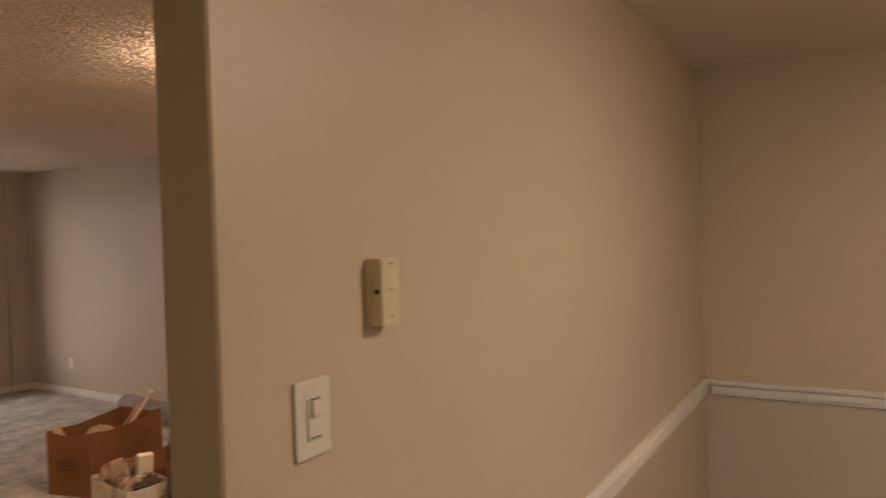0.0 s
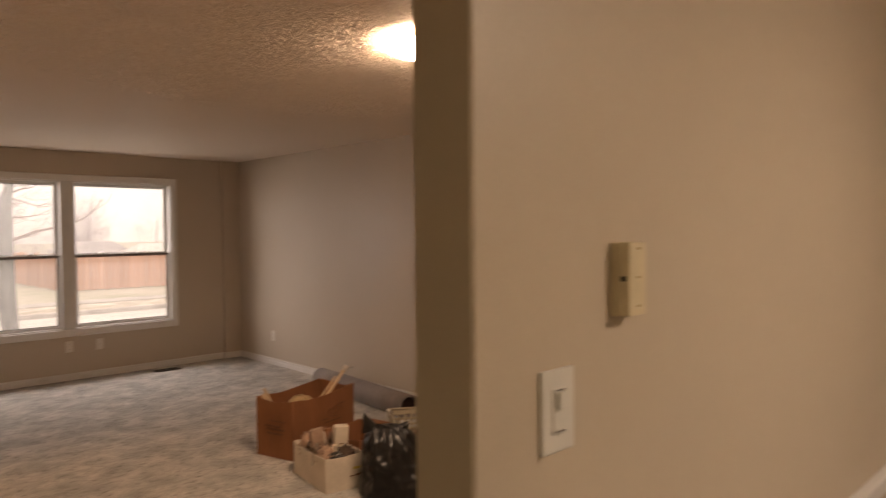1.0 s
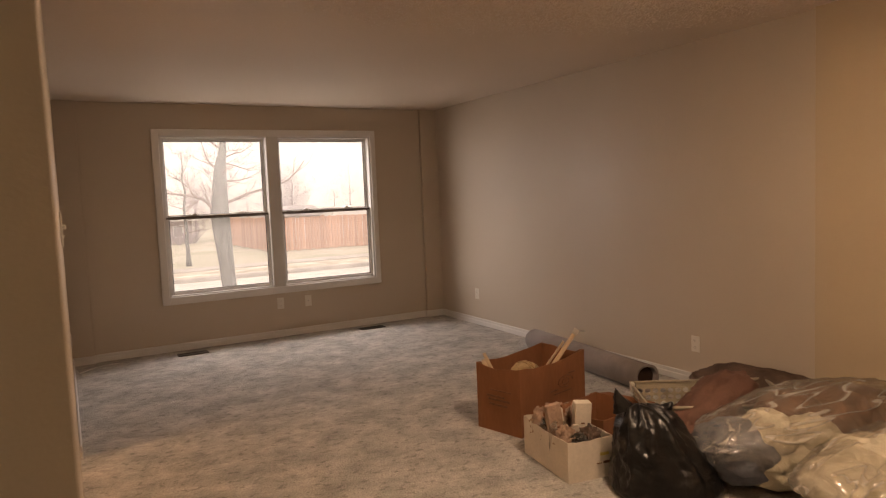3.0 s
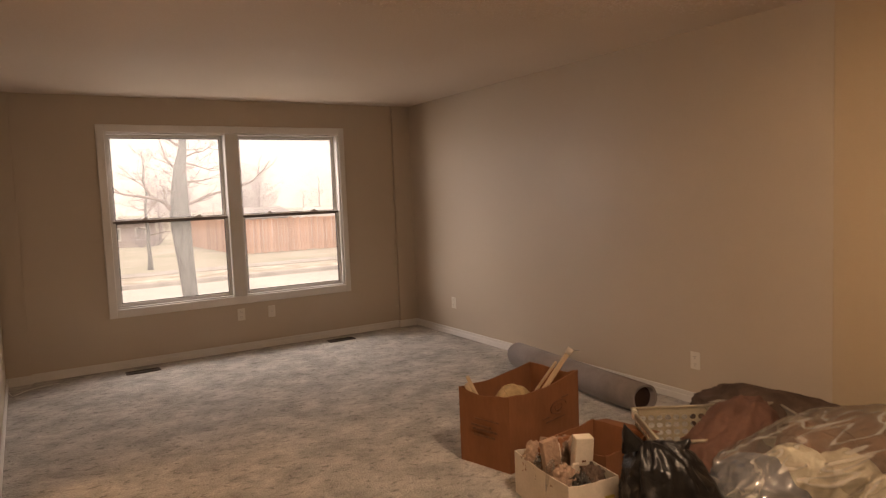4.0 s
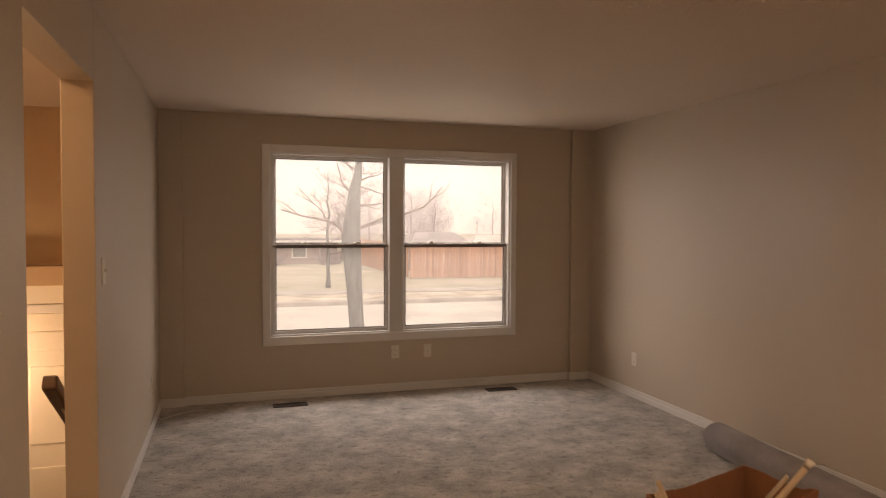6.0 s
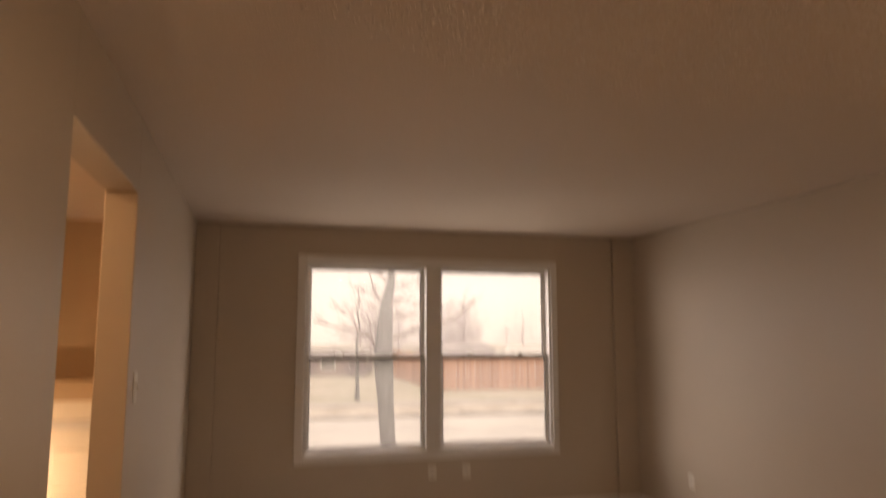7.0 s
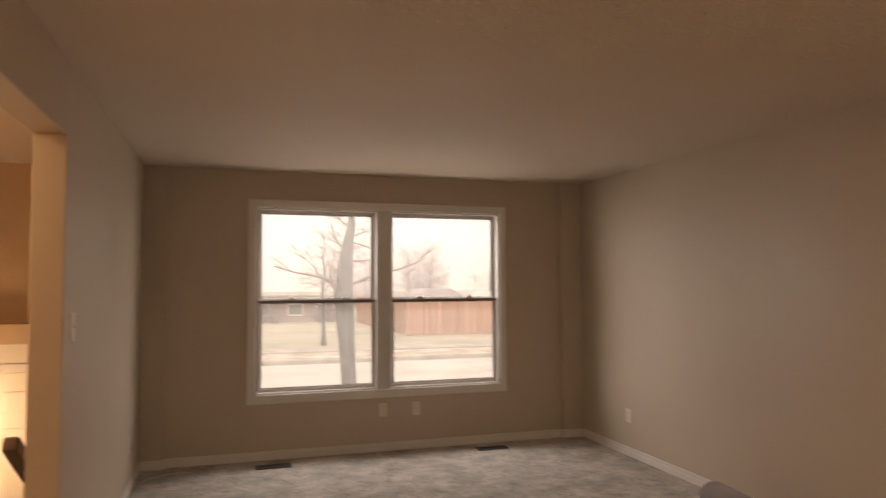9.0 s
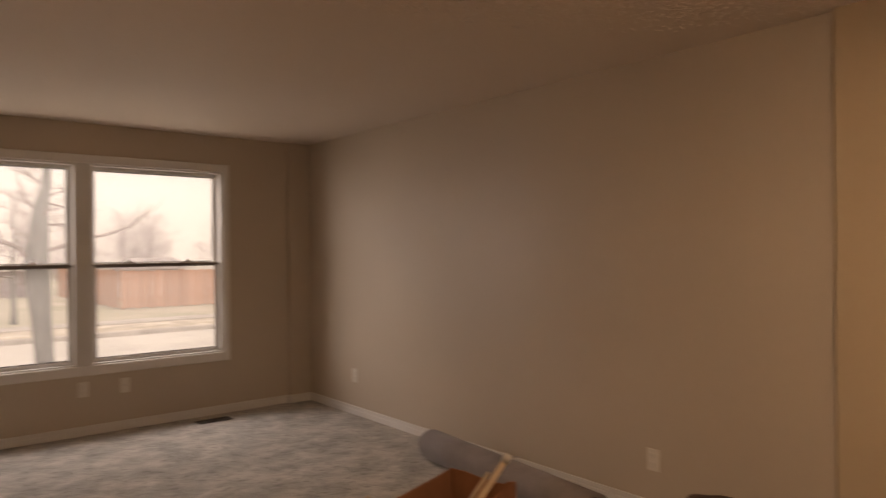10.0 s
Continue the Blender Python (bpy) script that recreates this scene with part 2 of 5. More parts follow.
M_DOOR = mat("white_door_paint", (0.80, 0.75, 0.66), rough=0.4, var=0.02, scale=4, fine=90, bump=0.06, depth=0.001, fine_var=0.015)
M_CONC = mat("pale_concrete", (0.54, 0.52, 0.49), rough=0.9, var=0.1, scale=0.6, fine=12, bump=0.2, depth=0.01)
M_KERB = mat("kerb_concrete", (0.43, 0.40, 0.37), rough=0.9, var=0.15, scale=1.5, fine=20, bump=0.2, depth=0.01)
M_GRASS = mat("dormant_grass", (0.44, 0.40, 0.34), rough=1.0, var=0.2, scale=0.35, fine=9, second=(0.32, 0.32, 0.25), bump=0.5, depth=0.03, spec=0.1, fine_var=0.15)
M_VERGE = mat("leaf_strewn_verge", (0.56, 0.51, 0.44), rough=1.0, var=0.2, scale=1.6, fine=7, second=(0.33, 0.29, 0.24), bump=0.5, depth=0.03, spec=0.1, fine_var=0.2)
M_BARK = mat("grey_bark", (0.165, 0.165, 0.16), rough=0.95, var=0.2, scale=4, fine=22, stretch=(3, 3, 0.6), bump=0.8, depth=0.02, spec=0.1)
# mauve far twigs, with the distance haze put into the pale colour
M_HAZE_TWIG = mat("haze_paled_far_twigs", (0.44, 0.37, 0.39), rough=0.95, var=0.15, scale=1, fine=22, bump=0, spec=0.1)
M_TWIG = mat("red_brown_twigs", (0.27, 0.21, 0.20), rough=0.95, var=0.2, scale=4, fine=22, bump=0, spec=0.1)
M_FENCE = mat("weathered_cedar", (0.54, 0.30, 0.205), rough=0.85, var=0.12, scale=1.2, fine=12, stretch=(5, 5, 0.5), bump=0.2, depth=0.004, per_object=0.16)
M_BRICK = mat("pale_siding", (0.55, 0.50, 0.48), rough=0.85, var=0.08, scale=0.6, fine=8, stretch=(0.2, 0.2, 8), bump=0.1, depth=0.01)
M_SIDING = mat("mauve_brown_siding", (0.48, 0.40, 0.385), rough=0.85, var=0.08, scale=0.6, fine=8, stretch=(0.2, 0.2, 8), bump=0.1, depth=0.01)
M_ROOF = mat("grey_shingles", (0.33, 0.30, 0.30), rough=0.9, var=0.15, scale=0.8, fine=10, bump=0.2, depth=0.01)
M_PANE_DARK = mat("far_window_glass", (0.33, 0.32, 0.32), rough=0.15, var=0.1, scale=1, fine=4, bump=0)
M_GLASS = clear("window_glass", (0.97, 0.98, 0.97), (0.8, 0.8, 0.8), 0.02, 0.03)
nt = M_GLASS.node_tree                            # outdoor glare and haze, mixed into the glass as a pale veil
glare_veil = nt.nodes.new("ShaderNodeBsdfTranslucent")
glare_veil.inputs[0].default_value = (0.9, 0.88, 0.85, 1)
veil_mix = nt.nodes.new("ShaderNodeMixShader")
veil_mix.inputs[0].default_value = 0.065
old = nt.nodes["Material Output"].inputs[0].links[0].from_socket
nt.links.new(old, veil_mix.inputs[1])
nt.links.new(glare_veil.outputs[0], veil_mix.inputs[2])
nt.links.new(veil_mix.outputs[0], nt.nodes["Material Output"].inputs[0])
# dark taupe for plate slots and for the meeting rail's painted shade
M_SHADE_SLOT = mat("rail_shade_and_slot_taupe", (0.19, 0.16, 0.14), rough=0.6, var=0.1, scale=20, fine=120)
M_LAMP = glow("lit_frosted_glass", (1.0, 0.80, 0.58), LAMP_GLOW)
M_HALLLAMP = glow("lit_hall_glass", (1.0, 0.70, 0.40), HALL_GLOW)
M_SCONCE = glow("lit_sconce_glass", (1.0, 0.76, 0.50), SCONCE_GLOW)
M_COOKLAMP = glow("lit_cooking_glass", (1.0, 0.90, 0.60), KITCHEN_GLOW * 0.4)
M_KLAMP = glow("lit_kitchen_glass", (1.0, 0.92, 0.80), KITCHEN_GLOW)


def ceiling_paint():
    """Off-white paint over a knockdown texture of small raised flakes."""
    m = mat("textured_ceiling_paint", (0.715, 0.612, 0.525), rough=0.75, var=0.02, scale=0.8, fine=120, bump=0, fine_var=0.01, spec=0.5)
    nt = m.node_tree
    co = nt.nodes.new("ShaderNodeTexCoord")
    v = nt.nodes.new("ShaderNodeTexNoise")
    v.inputs["Scale"].default_value, v.inputs["Detail"].default_value, v.inputs["Distortion"].default_value = 100, 1, 0.3
    r = nt.nodes.new("ShaderNodeMapRange")
    r.inputs[1].default_value, r.inputs[2].default_value = 0.57, 0.67
    bp = nt.nodes.new("ShaderNodeBump")
    bp.inputs["Strength"].default_value, bp.inputs["Distance"].default_value = 0.6, 0.0012
    sheen_map = nt.nodes.new("ShaderNodeMapRange")      # the trowelled flakes are smoother than the ground between them
    sheen_map.inputs[3].default_value, sheen_map.inputs[4].default_value = 0.75, 0.4
    nt.links.new(r.outputs[0], sheen_map.inputs[0])
    nt.links.new(sheen_map.outputs[0], nt.nodes["Principled BSDF"].inputs["Roughness"])
    nt.links.new(co.outputs["Object"], v.inputs["Vector"])
    nt.links.new(v.outputs["Fac"], r.inputs[0])
    nt.links.new(r.outputs[0], bp.inputs["Height"])
    nt.links.new(bp.outputs[0], nt.nodes["Principled BSDF"].inputs["Normal"])
    return m


def carpet_pile():
    """Short grey-beige pile, brushed into paler and darker strokes, with tufts."""
    m = mat("grey_beige_carpet", (0.502, 0.470, 0.430), rough=1.0, scale=4.5, fine=90, second=(0.328, 0.314, 0.290),
            bump=1.0, depth=0.012, spec=0.05, fine_var=0.24, mix_at=(0.36, 0.64), sheen=0.2)
    nt = m.node_tree
    b = nt.nodes["Principled BSDF"]
    under = b.inputs["Base Color"].links[0].from_socket
    co = nt.nodes.new("ShaderNodeTexCoord")
    mp = nt.nodes.new("ShaderNodeMapping")
    mp.inputs["Rotation"].default_value, mp.inputs["Scale"].default_value = (0, 0, 0.6), (0.85, 1.2, 1)
    st = nt.nodes.new("ShaderNodeTexNoise")
    st.inputs["Scale"].default_value, st.inputs["Detail"].default_value, st.inputs["Distortion"].default_value = 9, 10, 0.15
    st.inputs["Roughness"].default_value = 0.82
    r = nt.nodes.new("ShaderNodeMapRange")
    r.inputs[1].default_value, r.inputs[2].default_value, r.inputs[3].default_value, r.inputs[4].default_value = 0.35, 0.65, 0.70, 1.26
    hs = nt.nodes.new("ShaderNodeHueSaturation")
    nt.links.new(co.outputs["Object"], mp.inputs[0])
    nt.links.new(mp.outputs[0], st.inputs["Vector"])
    nt.links.new(st.outputs["Fac"], r.inputs[0])
    dent = nt.nodes.new("ShaderNodeTexNoise")            # trodden dents and tufts that stand apart
    dent.inputs["Scale"].default_value, dent.inputs["Detail"].default_value, dent.inputs["Distortion"].default_value = 24, 3, 0.3
    dr = nt.nodes.new("ShaderNodeMapRange")
    dr.inputs[1].default_value, dr.inputs[2].default_value, dr.inputs[3].default_value, dr.inputs[4].default_value = 0.33, 0.43, 0.6, 1.0
    both = nt.nodes.new("ShaderNodeMath")
    both.operation = "MULTIPLY"
    nt.links.new(mp.outputs[0], dent.inputs["Vector"])
    nt.links.new(dent.outputs["Fac"], dr.inputs[0])
    nt.links.new(r.outputs[0], both.inputs[0])
    nt.links.new(dr.outputs[0], both.inputs[1])
    nt.links.new(both.outputs[0], hs.inputs["Value"])
    nt.links.new(under, hs.inputs["Color"])
    nt.links.new(hs.outputs[0], b.inputs["Base Color"])
    return m


M_CEIL = ceiling_paint()
M_CARPET = carpet_pile()
# paler than the ceiling paint, so the lamp's glints sit partly in the colour
M_FLAKE = mat("glint_paled_plaster_flake", (0.76, 0.67, 0.60), rough=0.42, var=0.03, scale=9, fine=120, bump=0, fine_var=0.02, spec=0.7)


# ---- mesh helpers ----
def box(bm, lo, hi, bevel=0.0, seg=1, m=None):
    """An axis-aligned block from corner lo to corner hi, turned by m if given, with rounded edges."""
    r = bmesh.ops.create_cube(bm, size=1)
    vs = r["verts"]
    size = [max(1e-4, hi[i] - lo[i]) for i in range(3)]
    mid = [(hi[i] + lo[i]) / 2 for i in range(3)]
    bmesh.ops.scale(bm, vec=size, verts=vs)
    bmesh.ops.translate(bm, vec=mid, verts=vs)
    if bevel:
        es = list({e for v in vs for e in v.link_edges})
        out = bmesh.ops.bevel(bm, geom=es, offset=min(bevel, min(size) * 0.45), segments=seg, affect="EDGES", profile=0.6)
        vs = list({v for f in out["faces"] for v in f.verts} | {v for v in vs if v.is_valid})
    if m is not None:
        bmesh.ops.transform(bm, matrix=m, verts=vs)
    return vs


def boxes(*items, bevel=0.0, seg=1):
    bm = bmesh.new()
    for lo, hi in items:
        box(bm, lo, hi, bevel, seg)
    return bm


def tube(bm, pts, radii, sides=8, caps=True):
    """A round, tapering tube along a line of points."""
    rings = []
    for i, p in enumerate(pts):
        a, b = Vector(pts[max(0, i - 1)]), Vector(pts[min(len(pts) - 1, i + 1)])
        d = (b - a).normalized()
        u = d.cross(Vector((0.31, 0.17, 0.93)) if abs(d.z) < 0.9 else Vector((1, 0, 0))).normalized()
        w = d.cross(u)
        rings.append([bm.verts.new(Vector(p) + radii[i] * (math.cos(k * math.tau / sides) * u + math.sin(k * math.tau / sides) * w)) for k in range(sides)])
    for r0, r1 in zip(rings, rings[1:]):
        for k in range(sides):
            bm.faces.new((r0[k], r0[(k + 1) % sides], r1[(k + 1) % sides], r1[k])).smooth = True
    if caps:
        bm.faces.new(rings[0])
        bm.faces.new(rings[-1])


def lathe(bm, profile, centre=(0, 0, 0), sides=40):
    """A turned form: (radius, height) pairs round the z axis."""
    rings = []
    for r, z in profile:
        rings.append([bm.verts.new((centre[0] + r * math.cos(k * math.tau / sides), centre[1] + r * math.sin(k * math.tau / sides), centre[2] + z)) for k in range(sides)])
    for r0, r1 in zip(rings, rings[1:]):
        for k in range(sides):
            bm.faces.new((r0[k], r0[(k + 1) % sides], r1[(k + 1) % sides], r1[k])).smooth = True
    bm.faces.new(rings[0])
    bm.faces.new(rings[-1])


def blob(bm, centre, radii, amp=0.12, freq=4.0, seed=0, sub=4, floor_z=None, ridged=True, m=None):
    """A soft lump with folds, resting flat where it meets floor_z."""
    r = bmesh.ops.create_icosphere(bm, subdivisions=sub, radius=1)
    off = Vector((seed * 7.3, seed * 3.1, seed * 5.7))
    for v in r["verts"]:
        n = v.co.normalized()
        p = n * freq * 0.5 + off
        f = noise.noise(p) * 0.9
        if ridged:
            f += (0.5 - abs(noise.noise(p * 2.3 + off))) * 0.9 + (0.3 - abs(noise.noise(p * 5.1))) * 0.4
        q = n * (1 + amp * f)
        q = Vector((q.x * radii[0], q.y * radii[1], q.z * radii[2]))
        v.co = (m @ q if m is not None else q) + Vector(centre)
        if floor_z is not None and v.co.z < floor_z:
            v.co.z = floor_z + 0.003 * (noise.noise(v.co * 9) + 1)
    for f in {f for v in r["verts"] for f in v.link_faces}:
        f.smooth = True
    return r["verts"]


def mesh_of(name, bm, material):
    bmesh.ops.recalc_face_normals(bm, faces=bm.faces)
    me = bpy.data.meshes.new(name)
    bm.to_mesh(me)
    bm.free()
    me.materials.append(material)
    return me


def part(name, bm, material, parent=None, label=""):
    ob = new(name, mesh_of(name, bm, material))
    ob.parent = parent
    return tagged(ob, label)


def thing(name, label, category, at=(0, 0, 0), turn=0.0, group="", kind=""):
    ob = new(name)
    ob.matrix_world = pose(*at, 0, 0, turn)
    ob.empty_display_size = 0.1
    return tagged(ob, label, category, group, kind)


def structure(name, bm, material, label, category):
    return tagged(part(name, bm, material), label, category, kind="structure")


# ---- the place ----
XL, XLB, XR = -0.012, -0.140, 3.888      # living-room face and hall face of the side wall, opposite wall
H = 2.412
YB = -11.2                              # back of the kitchen and dining area
WX0, WX1, WZ0, WZ1 = 0.849, 3.064, 0.524, 2.112   # window opening
PY0, PY1, PX = -7.270, -7.156, 0.421     # partition
JY0, JY1, JZ = -3.74, -2.70, 2.095      # opening to the stair hall
XD = 3.69                               # dining wall
STEP_Y = -4.655                         # small step in the long wall
HX = -1.45                              # far side of the stair hall
DOOR_Z = -1.25                          # entry landing
CAB_Y = -5.40

structure("floor", boxes(((XLB, -6.0, -0.2), (XR + 0.2, 0.0, 0.0)), ((-3.2, YB, -0.2), (XR + 0.2, -6.0, 0.0)), ((-3.2, -6.0, -0.2), (XLB, -3.56, 0.0))), M_CARPET,
          "grey-beige short-pile carpet with brushed patches", "carpet")
structure("ceiling", boxes(((-3.3, YB - 0.2, H), (XR + 0.3, 0.25, H + 0.15))), M_CEIL, "off-white ceiling with a raised knockdown texture", "ceiling")

# front wall, with the window opening and the lower entry door
structure("wall_north", boxes(
    ((XLB, 0.0, -1.45), (WX0, 0.2, H)), ((WX1, 0.0, -1.45), (XR + 0.2, 0.2, H)),
    ((WX0, 0.0, -1.45), (WX1, 0.2, WZ0)), ((WX0, 0.0, WZ1), (WX1, 0.2, H))), M_WALL, "greige painted front wall round a double window", "wall")
structure("pilaster_1", boxes(((XL, -0.038, 0), (0.17, -0.0, H)), bevel=0.003), M_WALL, "shallow greige painted corner pilaster", "pilaster")
structure("pilaster_2", boxes(((3.675, -0.038, 0), (XR, -0.0, H)), bevel=0.003), M_WALL, "shallow greige painted corner pilaster", "pilaster")
structure("wall_east", boxes(((XR, STEP_Y, 0), (XR + 0.2, 0.0, H))), M_WALL, "long greige painted wall with satin sheen", "wall")
structure("wall_east_near", boxes(((XR - 0.05, PY1, 0), (XR + 0.2, STEP_Y, H)), bevel=0.004), M_TAN_LAMPLIT, "tan painted wall standing slightly proud, lamp warmth in its colour", "wall")
structure("wall_dining", boxes(((XD, YB, 0.70), (XR + 0.2, PY0, H))), M_TAN, "tan painted dining wall above the chair rail", "wall")
structure("wall_dining_low", boxes(((XD, YB, 0), (XR + 0.2, PY0, 0.70))), M_LOW, "grey-beige painted dining wall below the chair rail", "wall")
structure("partition_wall", boxes(((PX, PY0, 0), (XR, PY1, H)), bevel=0.004), M_TAN, "tan painted partition ending at a square corner", "wall")
structure("wall_west", boxes(((XLB, JY1, -1.45), (XL, 0.0, H)), ((XLB, -5.3, 0), (XL, JY0, H)), ((-0.168, -6.0, 0), (XL, -5.3, H)), ((XLB, JY0, JZ), (XL, JY1, H)), ((XLB, JY0, -1.45), (XL, JY1, -0.2)), bevel=0.003), M_WALL,
          "greige painted side wall with a plain opening to the stairs", "wall")
structure("wall_south", boxes(((-3.3, YB - 0.2, 0), (XR + 0.2, YB, H))), M_TAN, "tan painted kitchen back wall", "wall")
structure("wall_kitchen", boxes(((-3.3, YB, 0), (-3.2, -3.56, H)), ((-3.2, CAB_Y, 0), (XLB, CAB_Y + 0.1, H))), M_TAN, "tan painted kitchen walls", "wall")

# stair hall behind the side wall: lower entry landing, door wall with a ledge
structure("hall_wall", boxes(((HX - 0.1, JY0, -1.45), (HX, 0.3, H)), ((HX - 0.1, JY0 - 0.1, -1.45), (XLB, JY0, H)), ((HX, 0.16, 1.16), (XLB, 0.26, H)),
                             ((HX, 0.0, 1.01), (XLB, 0.26, 1.16)), ((HX, 0.03, 0.80), (XLB, 0.26, 1.01)), ((HX, 0.03, -1.45), (-1.11, 0.26, 0.80)), ((-0.17, 0.03, -1.45), (XLB, 0.26, 0.80))), M_HALL,
          "warm tan stairwell walls with a ledge over the entry door", "wall")
structure("landing", boxes(((HX, -1.3, DOOR_Z - 0.2), (XLB, 0.0, DOOR_Z))), M_CARPET, "carpeted entry landing below the stairs", "landing")
stairs = thing("staircase", "short carpeted flight of steps down to the entry", "stairs", kind="structure")
for i in range(6):
    zt = -0.208 * i
    part("step", boxes(((HX, -3.56 + 0.30 * i, zt - 0.25), (XLB, -3.56 + 0.30 * (i + 1) + (0.0 if i < 5 else 0.47), zt)), bevel=0.01), M_CARPET, stairs)


def panel_door(bm_at, width, height):
    """A six-panel door leaf with raised panels, standing at bm_at with its face to -y."""
    x, y, z = bm_at
    leaf = boxes(((x, y, z), (x + width, y + 0.04, z + height)), bevel=0.002)
    return leaf


door = thing("entry_door", "white six-panel entry door at the foot of the stairs", "door", kind="structure")
leaf = part("leaf", panel_door((-1.07, 0.05, DOOR_Z + 0.01), 0.86, 2.03), M_DOOR, door)
for cx in (-0.96, -0.60):
    for z0, z1 in ((0.25, 0.83), (1.01, 1.625), (1.75, 1.90)):
        bm = bmesh.new()
        box(bm, (cx, 0.036, DOOR_Z + z0), (cx + 0.28, 0.06, DOOR_Z + z1), 0.012, 2)
        part("panel", bm, M_DOOR, leaf)
part("header", boxes(((-1.30, 0.022, DOOR_Z + 2.118), (XLB, 0.03, 1.01)), bevel=0.002), M_DOOR, door)
part("casing", boxes(((-1.13, 0.012, DOOR_Z), (-1.072, 0.03, DOOR_Z + 2.045)), ((-0.208, 0.012, DOOR_Z), (-0.15, 0.03, DOOR_Z + 2.045)),
                     ((-1.13, 0.012, DOOR_Z + 2.045), (-0.15, 0.03, DOOR_Z + 2.115)), bevel=0.005), M_TRIM, door)
bm = bmesh.new()
lathe(bm, [(0.01, 0), (0.012, 0.03), (0.03, 0.045), (0.032, 0.065), (0.015, 0.075)], sides=20)
bmesh.ops.rotate(bm, verts=bm.verts, cent=(0, 0, 0), matrix=Matrix.Rotation(radians(90), 3, "X"))
bmesh.ops.translate(bm, verts=bm.verts, vec=(-0.27, 0.05, DOOR_Z + 0.95))
part("knob", bm, M_METAL, leaf, "round metal knob")

rail = thing("handrail", "dark stained wooden handrail down the stairs", "handrail")
bm = bmesh.new()
box(bm, (-0.03, -0.0, -0.03), (0.03, 2.3, 0.035), 0.012, 2, m=pose(-0.215, -2.62, 0.80, -33, 0, 0))
part("grip", bm, M_RAILWOOD, rail)
for d in (0.25, 1.15, 2.0):
    yy, zz = -2.62 + d * math.cos(radians(33)), 0.80 - d * math.sin(radians(33))
    bm = bmesh.new()
    tube(bm, [(XLB, yy, zz - 0.07), (-0.19, yy, zz - 0.07), (-0.215, yy, zz - 0.02)], [0.008] * 3, 10)
    part("bracket", bm, M_METAL, rail)


# ---- trim ----
def board(name, lo, hi, label="white painted baseboard along the carpet"):
    """A moulded board: a plain foot, a narrow groove and a thinner rounded cap."""
    h = hi[2] - lo[2]
    foot, groove = lo[2] + 0.58 * h, lo[2] + 0.66 * h
    inset = [0.0 if hi[i] - lo[i] > 0.05 else 0.0035 for i in range(2)]
    bm = bmesh.new()
    box(bm, lo, (hi[0], hi[1], foot), 0.003, 2)
    box(bm, (lo[0] + 1.6 * inset[0], lo[1] + 1.6 * inset[1], foot - 0.004), (hi[0] - 1.6 * inset[0], hi[1] - 1.6 * inset[1], groove + 0.004))
    box(bm, (lo[0] + 0.5 * inset[0], lo[1] + 0.5 * inset[1], groove), (hi[0] - 0.5 * inset[0], hi[1] - 0.5 * inset[1], hi[2]), 0.004, 2)
    return structure(name, bm, M_TRIM, label, "baseboard")


BH, BT = 0.074, 0.014
board("baseboard", (0.17 + BT, -BT, 0), (3.675 - BT, 0, BH))
board("baseboard", (XL + BT, -0.038 - BT, 0), (0.17 + BT, -0.038, BH))
board("baseboard", (0.17, -0.038, 0), (0.17 + BT, 0, BH))
board("baseboard", (3.675 - BT, -0.038, 0), (3.675, 0, BH))
board("baseboard", (3.675 - BT, -0.038 - BT, 0), (XR - BT, -0.038, BH))
board("baseboard", (XR - BT, STEP_Y, 0), (XR, -0.038, BH))
board("baseboard", (XR - 0.05 - BT, PY1, 0), (XR - 0.05, STEP_Y, BH))
board("baseboard", (XL, JY1, 0), (XL + BT, -0.038, BH))
board("baseboard", (XL, -6.0, 0), (XL + BT, JY0, BH))
board("baseboard", (PX, PY1, 0), (XR - 0.05 - BT, PY1 + BT, BH))


def chair_rail(name, run):
    """A moulded rail: three stepped fillets, built along x or y."""
    bm = bmesh.new()
    for z0, z1, d in ((0.662, 0.678, 0.014), (0.678, 0.711, 0.024), (0.711, 0.721, 0.018), (0.721, 0.742, 0.034)):
        if run == "east":
            box(bm, (XD - d, YB, z0), (XD, PY0 - 0.034, z1), 0.004, 2)
        else:
            box(bm, (0.75, PY0 - d, z0), (XD, PY0, z1), 0.004, 2)
    return structure(name, bm, M_TRIM, "white moulded chair rail", "chair rail")


chair_rail("trim_east", "east")
chair_rail("trim_partition", "partition")


